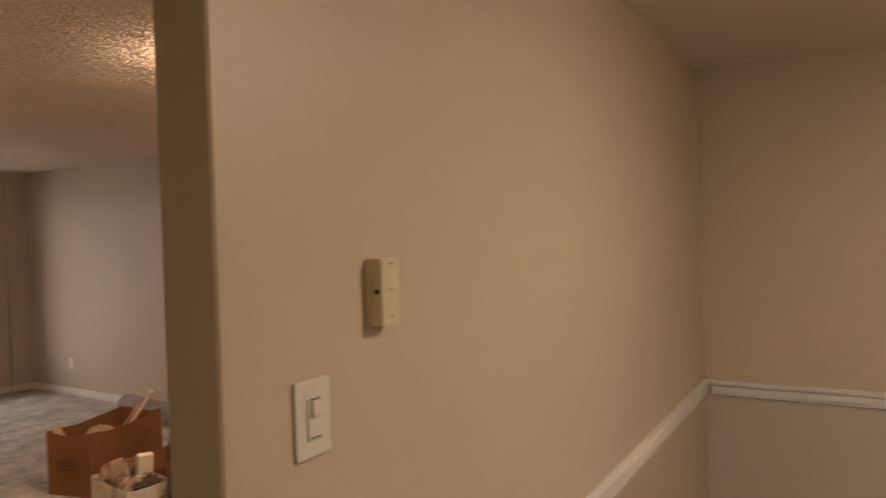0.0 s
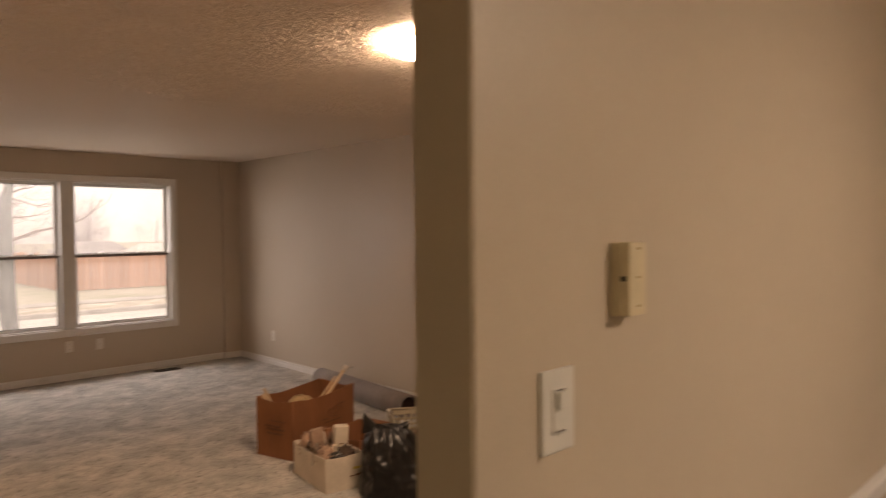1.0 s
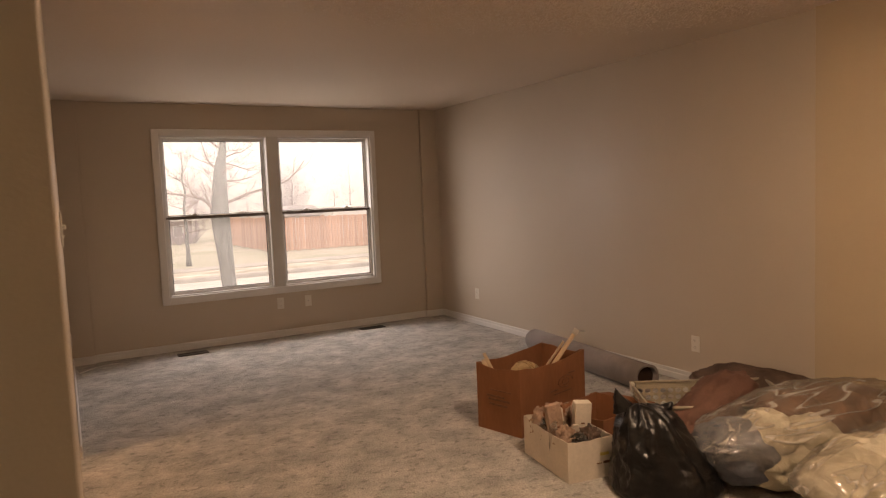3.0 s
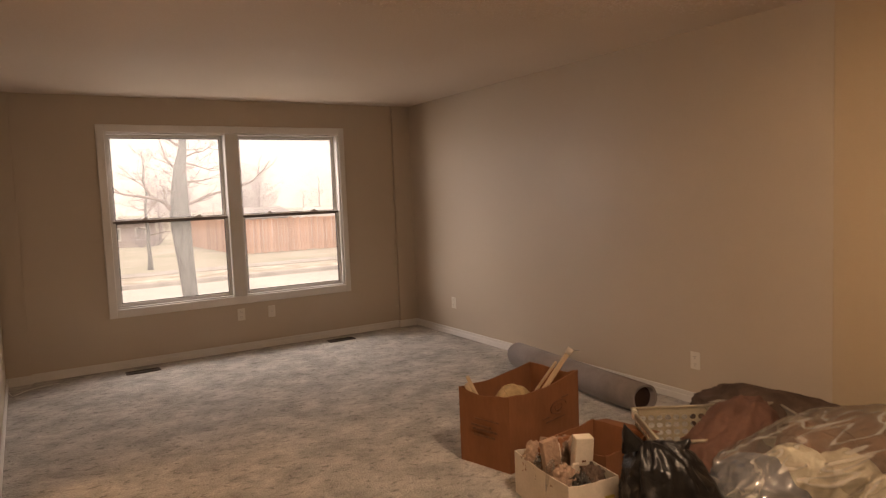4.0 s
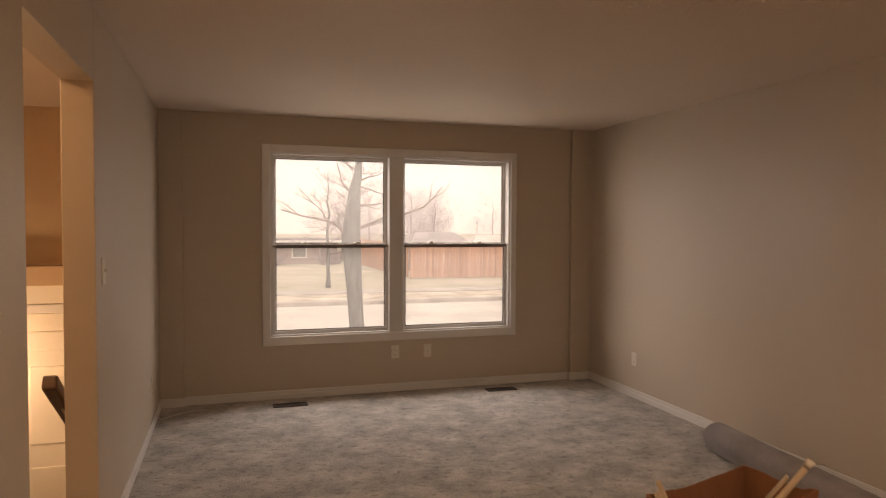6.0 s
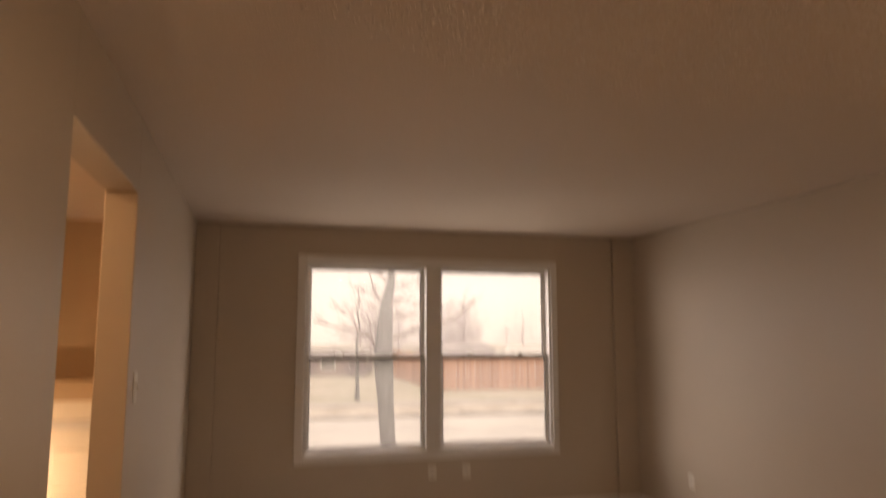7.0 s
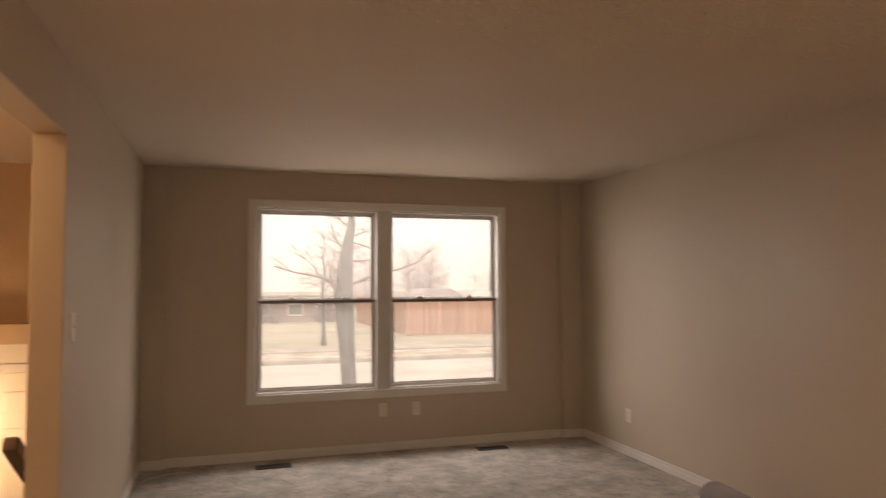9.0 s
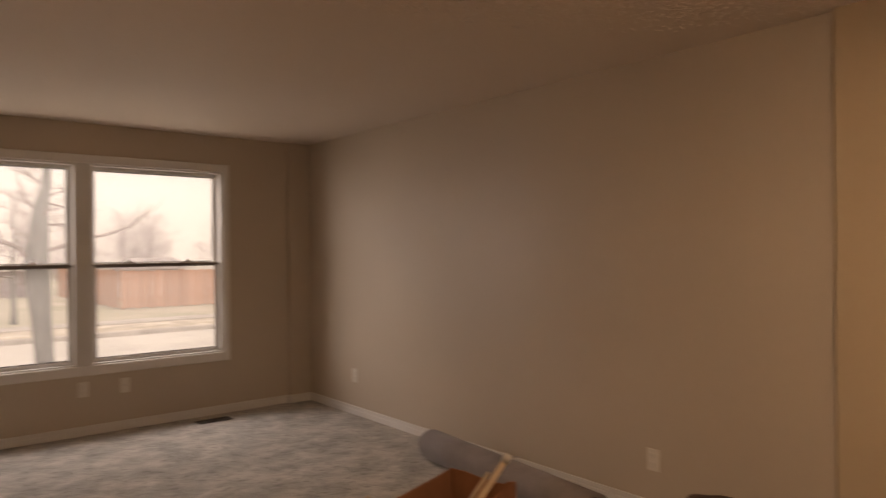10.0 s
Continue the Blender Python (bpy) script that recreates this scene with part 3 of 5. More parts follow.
# ---- window ----
def window():
    w = thing("window_1", "white double-hung twin window with flat casing", "window", kind="structure")
    cas = part("window_casing", boxes(((0.793, -0.018, 0.461), (WX0 + 0.012, 0.0, 2.167)), ((WX1 - 0.012, -0.018, 0.461), (3.110, 0.0, 2.167)),
                                      ((WX0 + 0.012, -0.018, WZ1 - 0.012), (WX1 - 0.012, 0.0, 2.167)), ((WX0 + 0.012, -0.018, 0.461), (WX1 - 0.012, 0.0, WZ0 + 0.012)), bevel=0.003), M_TRIM, w)
    part("window_frame", boxes(((WX0, 0.0, WZ0), (WX0 + 0.03, 0.14, WZ1)), ((WX1 - 0.03, 0.0, WZ0), (WX1, 0.14, WZ1)), ((WX0, 0.0, WZ1 - 0.025), (WX1, 0.14, WZ1)),
                               ((WX0, 0.0, WZ0), (WX1, 0.14, WZ0 + 0.025))), M_VINYL, w)
    part("mullion", boxes(((1.888, -0.012, WZ0 + 0.012), (2.019, 0.14, WZ1 - 0.012)), bevel=0.004), M_VINYL, w)
    for x0, x1 in ((WX0 + 0.03, 1.888), (2.019, WX1 - 0.03)):
        for low in (True, False):
            y = 0.04 if low else 0.085
            z0, z1 = (WZ0 + 0.025, 1.325) if low else (1.295, WZ1 - 0.025)
            f = 0.028
            s = part("sash", boxes(((x0, y, z0), (x0 + f, y + 0.035, z1)), ((x1 - f, y, z0), (x1, y + 0.035, z1)),
                                   ((x0 + f, y, z1 - f), (x1 - f, y + 0.035, z1)), ((x0 + f, y, z0), (x1 - f, y + 0.035, z0 + f)), bevel=0.004), M_VINYL, w)
            p = part("pane", boxes(((x0 + f - 0.004, y + 0.015, z0 + f - 0.004), (x1 - f + 0.004, y + 0.019, z1 - f + 0.004))), M_GLASS, s)
            p.visible_shadow = False
            part("gasket", boxes(((x0 + f, y + 0.006, z0 + f), (x0 + f + 0.007, y + 0.012, z1 - f)), ((x1 - f - 0.007, y + 0.006, z0 + f), (x1 - f, y + 0.012, z1 - f)),
                                 ((x0 + f, y + 0.006, z0 + f), (x1 - f, y + 0.012, z0 + f + 0.007)), ((x0 + f, y + 0.006, z1 - f - 0.007), (x1 - f, y + 0.012, z1 - f))), M_DARK, s)
            if low:
                # the backlit rail's shade, put in as a thin dark strip
                part("meeting_shade", boxes(((x0 + 0.004, y - 0.004, z1 - f - 0.001), (x1 - 0.004, y - 0.0005, z1 - 0.009))), M_SHADE_SLOT, s, "dark strip for the shade of the backlit meeting rail")
                for k in (0.27, 0.73):
                    cx = x0 + (x1 - x0) * k
                    part("sash_lock", boxes(((cx - 0.03, y - 0.002, z1), (cx + 0.03, y + 0.03, z1 + 0.012)), ((cx - 0.01, y + 0.0, z1 + 0.012), (cx + 0.022, y + 0.018, z1 + 0.022)), bevel=0.003), M_VINYL, s)
    part("sill_edge", boxes(((WX0, 0.14, WZ0 - 0.03), (WX1, 0.24, WZ0 + 0.02)), bevel=0.004), M_VINYL, w)


window()


# ---- small wall fittings ----
def face(at, normal):
    """A pose whose local x runs along a wall, local z up and local -y out of it."""
    return {"-y": pose(*at, 0, 0, 0), "-x": pose(*at, 0, 0, -90), "+x": pose(*at, 0, 0, 90)}[normal]


def outlet(at, normal, blank=False):
    o = thing("wall_outlet", "white plastic wall outlet plate" if not blank else "white plastic cable jack plate", "outlet", group="outlet plates")
    o.matrix_world = face(at, normal)
    part("plate", boxes(((-0.036, -0.006, -0.058), (0.036, 0, 0.058)), bevel=0.003, seg=2), M_PLATE, o)
    if blank:
        bm = bmesh.new()
        tube(bm, [(0, -0.005, 0), (0, -0.014, 0)], [0.006, 0.006], 12)
        part("jack", bm, M_METAL, o)
    else:
        for z in (-0.024, 0.024):
            s = part("socket", boxes(((-0.017, -0.009, z - 0.015), (0.017, -0.005, z + 0.015)), bevel=0.006, seg=3), M_PLATE, o)
            part("slot", boxes(((-0.008, -0.0098, z - 0.002), (-0.006, -0.0088, z + 0.008)), ((0.006, -0.0098, z - 0.002), (0.008, -0.0088, z + 0.007)), ((-0.002, -0.0098, z - 0.011), (0.002, -0.0088, z - 0.007))), M_SHADE_SLOT, s)
    return o


outlet((1.945, 0, 0.355), "-y")
outlet((2.246, 0, 0.351), "-y", blank=True)
outlet((XR, -0.81, 0.335), "-x")
outlet((XR, -3.743, 0.289), "-x")
outlet((XL, -0.64, 0.335), "+x")


def wall_switch(at, normal, label, dimmer=False):
    o = thing("light_switch", label, "switch")
    o.matrix_world = face(at, normal)
    part("plate", boxes(((-0.039, -0.007, -0.061), (0.039, 0, 0.061)), bevel=0.003, seg=2), M_PLATE, o)
    if dimmer:
        part("insert", boxes(((-0.017, -0.010, -0.034), (0.017, -0.006, 0.034)), bevel=0.002), M_PLATE, o)
        part("slider", boxes(((-0.010, -0.017, 0.004), (0.008, -0.009, 0.030)), bevel=0.003, seg=2), M_PLATE, o)
        for z in (0.031, -0.029):
            part("slot", boxes(((-0.011, -0.0106, z - 0.0012), (0.011, -0.0096, z + 0.0012))), M_SHADE_SLOT, o)
    else:
        part("toggle", boxes(((-0.005, -0.018, -0.004), (0.005, -0.006, 0.012)), bevel=0.002), M_PLATE, o)
    return o


wall_switch((0.594, PY0, 1.281), "-y", "white plastic dimmer switch plate with a slider", dimmer=True)
wall_switch((XL, -2.54, 1.275), "+x", "white plastic toggle switch plate beside the opening")
wall_switch((XL, -4.38, 1.37), "+x", "white plastic toggle switch plate on the side wall")

th = thing("thermostat", "aged cream plastic wall thermostat with small dark dimples", "thermostat", at=(0.769, PY0, 1.463))
part("back_plate", boxes(((-0.026, -0.010, -0.060), (0.030, 0, 0.060)), bevel=0.002), M_CREAM, th)
part("cover", boxes(((-0.024, -0.034, -0.058), (0.028, -0.010, 0.060)), bevel=0.005, seg=2), M_CREAM, th)
for z in (-0.042, 0.004, 0.050):
    part("dimple", boxes(((-0.003, -0.0350, z - 0.002), (0.009, -0.0338, z + 0.002)), bevel=0.001), M_ROPE, th)
part("side_slot", boxes(((-0.0252, -0.028, -0.002), (-0.0238, -0.018, 0.006))), M_DARK, th)


def floor_vent(at, turn=0):
    v = thing("floor_vent", "dark brown metal floor register set in the carpet", "vent", at=at, turn=turn, group="floor registers")
    part("frame", boxes(((-0.14, -0.055, 0), (-0.125, 0.055, 0.008)), ((0.125, -0.055, 0), (0.14, 0.055, 0.008)), ((-0.125, -0.055, 0), (0.125, -0.042, 0.008)), ((-0.125, 0.042, 0), (0.125, 0.055, 0.008)), bevel=0.002), M_VENT, v)
    for i in range(12):
        x = -0.115 + i * 0.021
        part("slat", boxes(((x - 0.003, -0.042, 0.001), (x + 0.003, 0.042, 0.006))), M_VENT, v)
    part("backing", boxes(((-0.125, -0.042, 0.0), (0.125, 0.042, 0.002))), M_DARK, v)


floor_vent((1.003, -0.235, 0))
floor_vent((2.882, -0.215, 0))


# ---- ceiling lamps ----
def ceiling_lamp(at, material, label):
    l = thing("ceiling_lamp", label, "lamp", at=at)
    bm = bmesh.new()
    lathe(bm, [(0.115, 0), (0.125, -0.012), (0.120, -0.026), (0.10, -0.028)], sides=40)
    part("pan", bm, M_TRIM, l, "white metal mounting pan")
    bm = bmesh.new()
    lathe(bm, [(0.11, -0.024), (0.232, -0.026), (0.248, -0.032), (0.238, -0.038), (0.202, -0.045), (0.160, -0.053), (0.12, -0.061), (0.085, -0.070), (0.052, -0.077), (0.02, -0.081), (0.01, -0.082)], sides=48)
    part("shade", bm, material, l, "lit frosted glass dome")
    bm = bmesh.new()
    lathe(bm, [(0.010, -0.080), (0.011, -0.085), (0.006, -0.089), (0.002, -0.090)], sides=16)
    part("finial", bm, M_METAL, l)


ceiling_lamp((1.99, -5.60, H), M_LAMP, "lit frosted glass dome ceiling lamp")
# the next three stay out of view, added for the light their rooms show
ceiling_lamp((1.55, -8.87, H), M_KLAMP, "unseen frosted glass dome lamp added for the dining area's light")
ceiling_lamp((-1.3, -8.9, H), M_COOKLAMP, "unseen frosted glass dome lamp added for the kitchen's light")
ceiling_lamp((-0.90, -2.88, H), M_HALLLAMP, "unseen frosted glass dome lamp added for the stairwell's light")

# unseen lamp, added to brighten the entry door; its form is assumed
sconce = thing("wall_lamp", "unseen frosted glass wall lamp added to light the entry door", "lamp", at=(HX, -0.48, 0.38))
bm = bmesh.new()
lathe(bm, [(0.05, 0.0), (0.055, 0.012), (0.03, 0.02)], sides=20)
bmesh.ops.rotate(bm, verts=bm.verts, cent=(0, 0, 0), matrix=Matrix.Rotation(radians(90), 3, "Y"))
part("back_plate", bm, M_METAL, sconce)
bm = bmesh.new()
lathe(bm, [(0.02, -0.09), (0.06, -0.07), (0.075, 0.0), (0.065, 0.07), (0.03, 0.085)], centre=(0.10, 0, 0), sides=24)
part("shade", bm, M_SCONCE, sconce, "lit frosted glass shade")
bm = bmesh.new()
tube(bm, [(0.015, 0, 0), (0.06, 0, 0)], [0.01, 0.01], 10)
part("arm", bm, M_METAL, sconce)

# ---- kitchen corner ----
fr = thing("refrigerator", "pale enamel refrigerator with black sides", "refrigerator")
part("body", boxes(((-0.97, -6.02, 0.02), (-0.29, CAB_Y - 0.02, 1.52)), bevel=0.008), M_FRIDGESIDE, fr)
for z0, z1 in ((0.09, 1.02), (1.035, 1.525)):
    part("door", boxes(((-0.97, -6.09, z0), (-0.297, -6.025, z1)), bevel=0.012, seg=2), M_FRIDGE, fr)
for z0, z1 in ((0.55, 0.98), (1.07, 1.35)):
    part("handle", boxes(((-0.93, -6.13, z0), (-0.905, -6.09, z1)), bevel=0.006, seg=2), M_FRIDGE, fr)
part("kick_plate", boxes(((-0.95, -6.0, 0.0), (-0.34, -5.96, 0.085))), M_DARK, fr)
cb = thing("wall_cabinet", "white painted cabinet above the refrigerator", "cabinet")
part("body", boxes(((-1.0, -6.0, 1.575), (-0.173, CAB_Y, H - 0.02)), bevel=0.003), M_CAB, cb)
for x0, x1 in ((-0.99, -0.605), (-0.595, -0.181)):
    d = part("door", boxes(((x0, -6.02, 1.585), (x1, -6.002, 2.40)), bevel=0.003), M_CAB, cb)
    part("panel", boxes(((x0 + 0.06, -6.026, 1.65), (x1 - 0.06, -6.018, 2.335)), bevel=0.005, seg=2), M_CAB, d)

# ---- outdoors ----
GZ = -0.9
bm = bmesh.new()                         # level lawns, then a long fall of the land to the horizon
rows = [[bm.verts.new((x, y, GZ + z)) for x in (-500, 500)] for y, z in ((0.25, 0.0), (64, 0.0), (90, -1.2), (160, -6.0), (300, -8.0), (900, -9.0))]
for a, b in zip(rows, rows[1:]):
    bm.faces.new((a[0], a[1], b[1], b[0]))
structure("ground", bm, M_GRASS, "dormant lawn falling away beyond the gardens", "ground")
structure("road", boxes(((-120, 7.6, GZ - 0.1), (120, 14.2, GZ + 0.01))), M_CONC, "pale concrete street", "road")
structure("pavement", boxes(((-120, 4.2, GZ - 0.1), (120, 5.5, GZ + 0.05))), M_CONC, "pale concrete pavement", "pavement")
structure("kerb", boxes(((-120, 14.2, GZ - 0.1), (120, 14.4, GZ + 0.14)), bevel=0.02), M_KERB, "worn concrete kerb", "kerb")
structure("verge", boxes(((-120, 14.4, GZ - 0.1), (120, 16.6, GZ + 0.10))), M_VERGE, "leaf-strewn strip of dry grass", "verge")
structure("far_pavement", boxes(((-120, 16.6, GZ - 0.1), (120, 17.8, GZ + 0.13))), M_KERB, "worn concrete pavement across the street", "pavement")


def branches(rng, start, direction, length, radius, level, out):
    """Grow one limb as a bent, tapering line and let it fork."""
    pts, radii = [Vector(start)], [radius]
    d = Vector(direction).normalized()
    n = 5
    for i in range(n):
        d = (d + Vector((rng.uniform(-1, 1), rng.uniform(-1, 1), rng.uniform(-0.6, 0.9))) * 0.2).normalized()
        pts.append(pts[-1] + d * length / n)
        radii.append(radius * (1 - 0.75 * (i + 1) / n))
    out.append((pts, radii, level))
    if level < 4:
        for k in range((4, 5, 4, 3)[level]):
            i = rng.randint(1 if level else 2, n)
            side = Vector((rng.uniform(-1, 1), rng.uniform(-1, 1), rng.uniform(-0.1, 0.7)))
            branches(rng, pts[i], d * 0.5 + side * 0.9, length * rng.uniform(0.45, 0.72), max(0.004, radii[i] * 0.62), level + 1, out)


def bare_tree(at, height, radius, seed, label, lean=(0, 0), crown_from=0.36, spread=1.0, limb_count=13):
    t = thing("tree", label, "tree", at=at)
    rng = random.Random(seed)
    n = 9
    pts = [Vector((lean[0] * (i / n) + rng.uniform(-1, 1) * 0.02 * height * (i / n), lean[1] * (i / n), height * i / n)) for i in range(n + 1)]
    radii = [radius * (1.35 if i == 0 else 1.0 - 0.82 * (i / n) ** 1.1) for i in range(n + 1)]
    bm = bmesh.new()
    tube(bm, pts, radii, 14)
    # beyond 30 m the haze-paled colour replaces bark and twig brown
    part("trunk", bm, M_HAZE_TWIG if at[1] > 30 else M_BARK, t)
    limbs = []
    for k in range(limb_count):
        f = crown_from + (1 - crown_from) * k / limb_count
        i = min(n - 1, int(f * n))
        base = pts[i].lerp(pts[i + 1], f * n - i)
        a = k * 2.4 + rng.uniform(-0.4, 0.4)
        branches(rng, base, (math.cos(a), math.sin(a), rng.uniform(0.05, 0.5)), spread * height * rng.uniform(0.22, 0.36) * (1.15 - 0.6 * f), radius * 0.27 * (1.1 - 0.7 * f), 1, limbs)
    bm = bmesh.new()
    for p, r, lev in limbs:
        tube(bm, p, r, 6 if lev < 3 else 3, caps=False)
    part("crown", bm, M_HAZE_TWIG if at[1] > 30 else M_TWIG, t, "bare spreading twigs")
    return t


def street_tree():
    """The tree before the window: a leaning trunk that forks low into three stems and a few long limbs."""
    t = thing("tree", "bare street tree with a grey forked trunk on the lawn", "tree", at=(2.72, 6.0, GZ))
    rg = random.Random(5)
    bm = bmesh.new()
    lean = [(0.0, -0.05), (-0.015, 0.2), (-0.055, 0.7), (-0.10, 1.3), (-0.14, 1.9), (-0.15, 2.2), (-0.12, 2.6), (-0.09, 3.0), (-0.03, 3.3), (-0.01, 3.6), (-0.05, 4.2), (0.02, 5.2), (-0.03, 6.6)]
    tube(bm, [(x, 0.02 * math.sin(z * 3), z) for x, z in lean], [0.19, 0.145, 0.13, 0.138, 0.165, 0.165, 0.135, 0.105, 0.072, 0.055, 0.047, 0.035, 0.015], 18)
    part("trunk", bm, M_BARK, t)
    limbs = []
    for pts, r in ((((-0.26, 0, 2.22), (-0.36, -0.03, 2.36), (-0.46, -0.05, 2.43), (-0.68, -0.08, 2.49), (-0.99, -0.1, 2.54), (-1.36, -0.1, 2.65)), 0.04),
                   (((-0.60, -0.06, 2.48), (-0.66, -0.05, 2.62), (-0.75, -0.03, 2.72), (-0.92, 0, 2.84)), 0.018),
                   (((-0.50, -0.05, 2.44), (-0.56, -0.02, 2.36), (-0.68, 0, 2.3), (-0.84, 0.05, 2.26)), 0.013),
                   (((-0.06, 0, 2.32), (0.4, 0, 2.5), (0.86, 0, 2.61), (1.18, 0, 2.73), (1.39, 0, 2.93), (1.52, 0, 3.10)), 0.03),
                   (((0.0, 0, 2.74), (0.12, 0, 2.75), (0.23, 0, 2.755), (0.49, 0, 2.80)), 0.02),
                   (((0.0, 0, 3.07), (0.14, 0, 3.04), (0.25, 0, 3.0), (0.44, 0, 2.93), (0.6, 0, 2.95)), 0.018),
                   (((0.0, 0, 3.17), (0.14, 0, 3.24), (0.33, 0, 3.28), (0.5, 0, 3.4)), 0.018),
                   (((-0.08, 0, 3.36), (-0.2, 0.05, 3.46), (-0.33, 0.05, 3.58)), 0.018),
                   (((-0.2, 0, 3.0), (-0.3, 0.05, 3.15), (-0.36, 0.1, 3.4)), 0.025),
                   (((-0.06, 0, 3.8), (-0.35, 0, 4.1), (-0.6, 0, 4.6)), 0.03),
                   (((0.0, 0, 3.9), (0.3, 0, 4.2), (0.5, 0, 4.7)), 0.03)):
        v = [Vector(p) for p in pts]
        n = len(v) - 1
        limbs.append((v, [r * (1 - 0.7 * i / n) for i in range(n + 1)], 1))
        for k in range(6):
            i = rg.randint(1, n)
            p = v[i - 1].lerp(v[i], rg.random())
            d = (v[i] - v[i - 1]).normalized() * 0.8 + Vector((rg.uniform(-0.5, 0.5), rg.uniform(-0.6, 0.6), rg.uniform(-0.5, 0.8)))
            branches(rg, p, d, rg.uniform(0.2, 0.45), r * 0.34, 3, limbs)
    for k in range(56):
        z = rg.uniform(2.3, 5.2)
        a = rg.uniform(0, math.tau)
        branches(rg, (-0.10 + 0.05 * math.cos(a), 0.05, z), (math.cos(a), math.sin(a), rg.uniform(0.1, 0.6)), rg.uniform(0.25, 0.55), 0.007, 2, limbs)
    bm = bmesh.new()
    for p, r, lev in limbs:
        tube(bm, p, r, 7 if lev < 2 else 4, caps=False)
    part("crown", bm, M_TWIG, t, "bare crooked limbs and twigs")


street_tree()
bare_tree((4.1, 20.2, GZ), 4.2, 0.08, 8, "young bare tree across the street", crown_from=0.3)
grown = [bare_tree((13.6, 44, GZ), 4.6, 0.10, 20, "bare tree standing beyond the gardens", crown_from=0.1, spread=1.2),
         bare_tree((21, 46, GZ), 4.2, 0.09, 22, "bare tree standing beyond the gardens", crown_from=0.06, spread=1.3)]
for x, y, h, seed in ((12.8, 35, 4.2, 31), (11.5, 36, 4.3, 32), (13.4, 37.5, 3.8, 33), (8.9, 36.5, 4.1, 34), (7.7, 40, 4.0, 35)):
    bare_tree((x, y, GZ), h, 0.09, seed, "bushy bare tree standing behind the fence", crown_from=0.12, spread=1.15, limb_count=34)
rng = random.Random(11)
for k in range(9):
    copy_thing(grown[k % 2], pose(12 + k * 3.1 + rng.uniform(-1, 1), rng.uniform(50, 62), GZ - 0.02, 0, 0, rng.uniform(0, 360)) @ Matrix.Scale(rng.uniform(0.6, 0.8), 4))


def shrub(at, height, seed, label):
    """A bare garden shrub: many slender stems that fan out from one root and fork."""
    t = thing("shrub", label, "shrub", at=at)
    rg = random.Random(seed)
    limbs = []
    for k in range(22):
        a = rg.uniform(0, math.tau)
        branches(rg, (0.08 * math.cos(a), 0.08 * math.sin(a), -0.02), (math.cos(a) * 0.6, math.sin(a) * 0.6, 1.0), height * rg.uniform(0.6, 0.85), 0.022, 3, limbs)
    bm = bmesh.new()
    for p, r, lev in limbs:
        tube(bm, p, r, 4, caps=False)
    part("stems", bm, M_HAZE_TWIG, t)


for k, (x, y, h) in enumerate(((5.9, 35.2, 1.5), (6.5, 35.6, 1.3), (3.2, 35.4, 1.4), (2.5, 35.0, 1.3), (6.9, 36.4, 1.5))):
    shrub((x, y, GZ), h, 60 + k, "bare garden shrub before the low house")


def shed(at, turn, w, d, h, label, roof):
    b = thing("shed", label, "shed", at=at, turn=turn)
    part("wall", boxes(((-w / 2, -d / 2, 0), (w / 2, d / 2, h))), M_BRICK, b)
    bm = bmesh.new()
    v = [bm.verts.new(p) for p in ((-w / 2 - 0.2, -d / 2 - 0.2, h), (w / 2 + 0.2, -d / 2 - 0.2, h), (w / 2 + 0.2, d / 2 + 0.2, h), (-w / 2 - 0.2, d / 2 + 0.2, h), (-w / 2 + 0.5, 0, h + 0.6), (w / 2 - 0.5, 0, h + 0.6))]
    for f in ((0, 1, 5, 4), (2, 3, 4, 5), (0, 4, 3), (1, 2, 5), (0, 3, 2, 1)):
        bm.faces.new([v[i] for i in f])
    part("roof", bm, roof, b)
    part("door", boxes(((-0.4, -d / 2 - 0.03, 0.03), (0.4, -d / 2, h - 0.1)), bevel=0.01), M_TRIM, b)


shed((14.6, 30, GZ), 0, 2.8, 2.4, 1.30, "low garden shed with a pale roof behind the fence", M_CONC)
shed((12.0, 32.4, GZ), 0, 3.3, 2.4, 1.42, "low garden shed with a grey shingled roof", M_ROOF)


def low_house():
    """A low building across the lawn: siding, a shallow roof, a picture window in a broad white frame."""
    b = thing("house", "low mauve-brown house with a white-framed picture window", "house", at=(4.3, 37.6, GZ), turn=-3)
    part("wall", boxes(((-2.6, -1.4, 0), (2.6, 1.6, 1.38))), M_SIDING, b)
    part("roof", boxes(((-2.9, -1.75, 1.38), (2.9, 1.8, 1.46)), ((-2.8, -1.0, 1.46), (2.8, 1.2, 1.60)), bevel=0.02), M_ROOF, b)
    part("fascia", boxes(((-2.9, -1.79, 1.37), (2.9, -1.752, 1.47))), M_TRIM, b)
    for x0, x1 in ((-0.15, 0.75), (1.5, 2.1), (-1.9, -1.2)):
        w = part("window", boxes(((x0, -1.46, 0.38), (x1, -1.402, 0.46)), ((x0, -1.46, 1.06), (x1, -1.402, 1.14)), ((x0, -1.46, 0.46), (x0 + 0.07, -1.402, 1.06)), ((x1 - 0.07, -1.46, 0.46), (x1, -1.402, 1.06)), bevel=0.01), M_TRIM, b)
        part("pane", boxes(((x0 + 0.07, -1.43, 0.46), (x1 - 0.07, -1.405, 1.06))), M_PANE_DARK, w)


low_house()

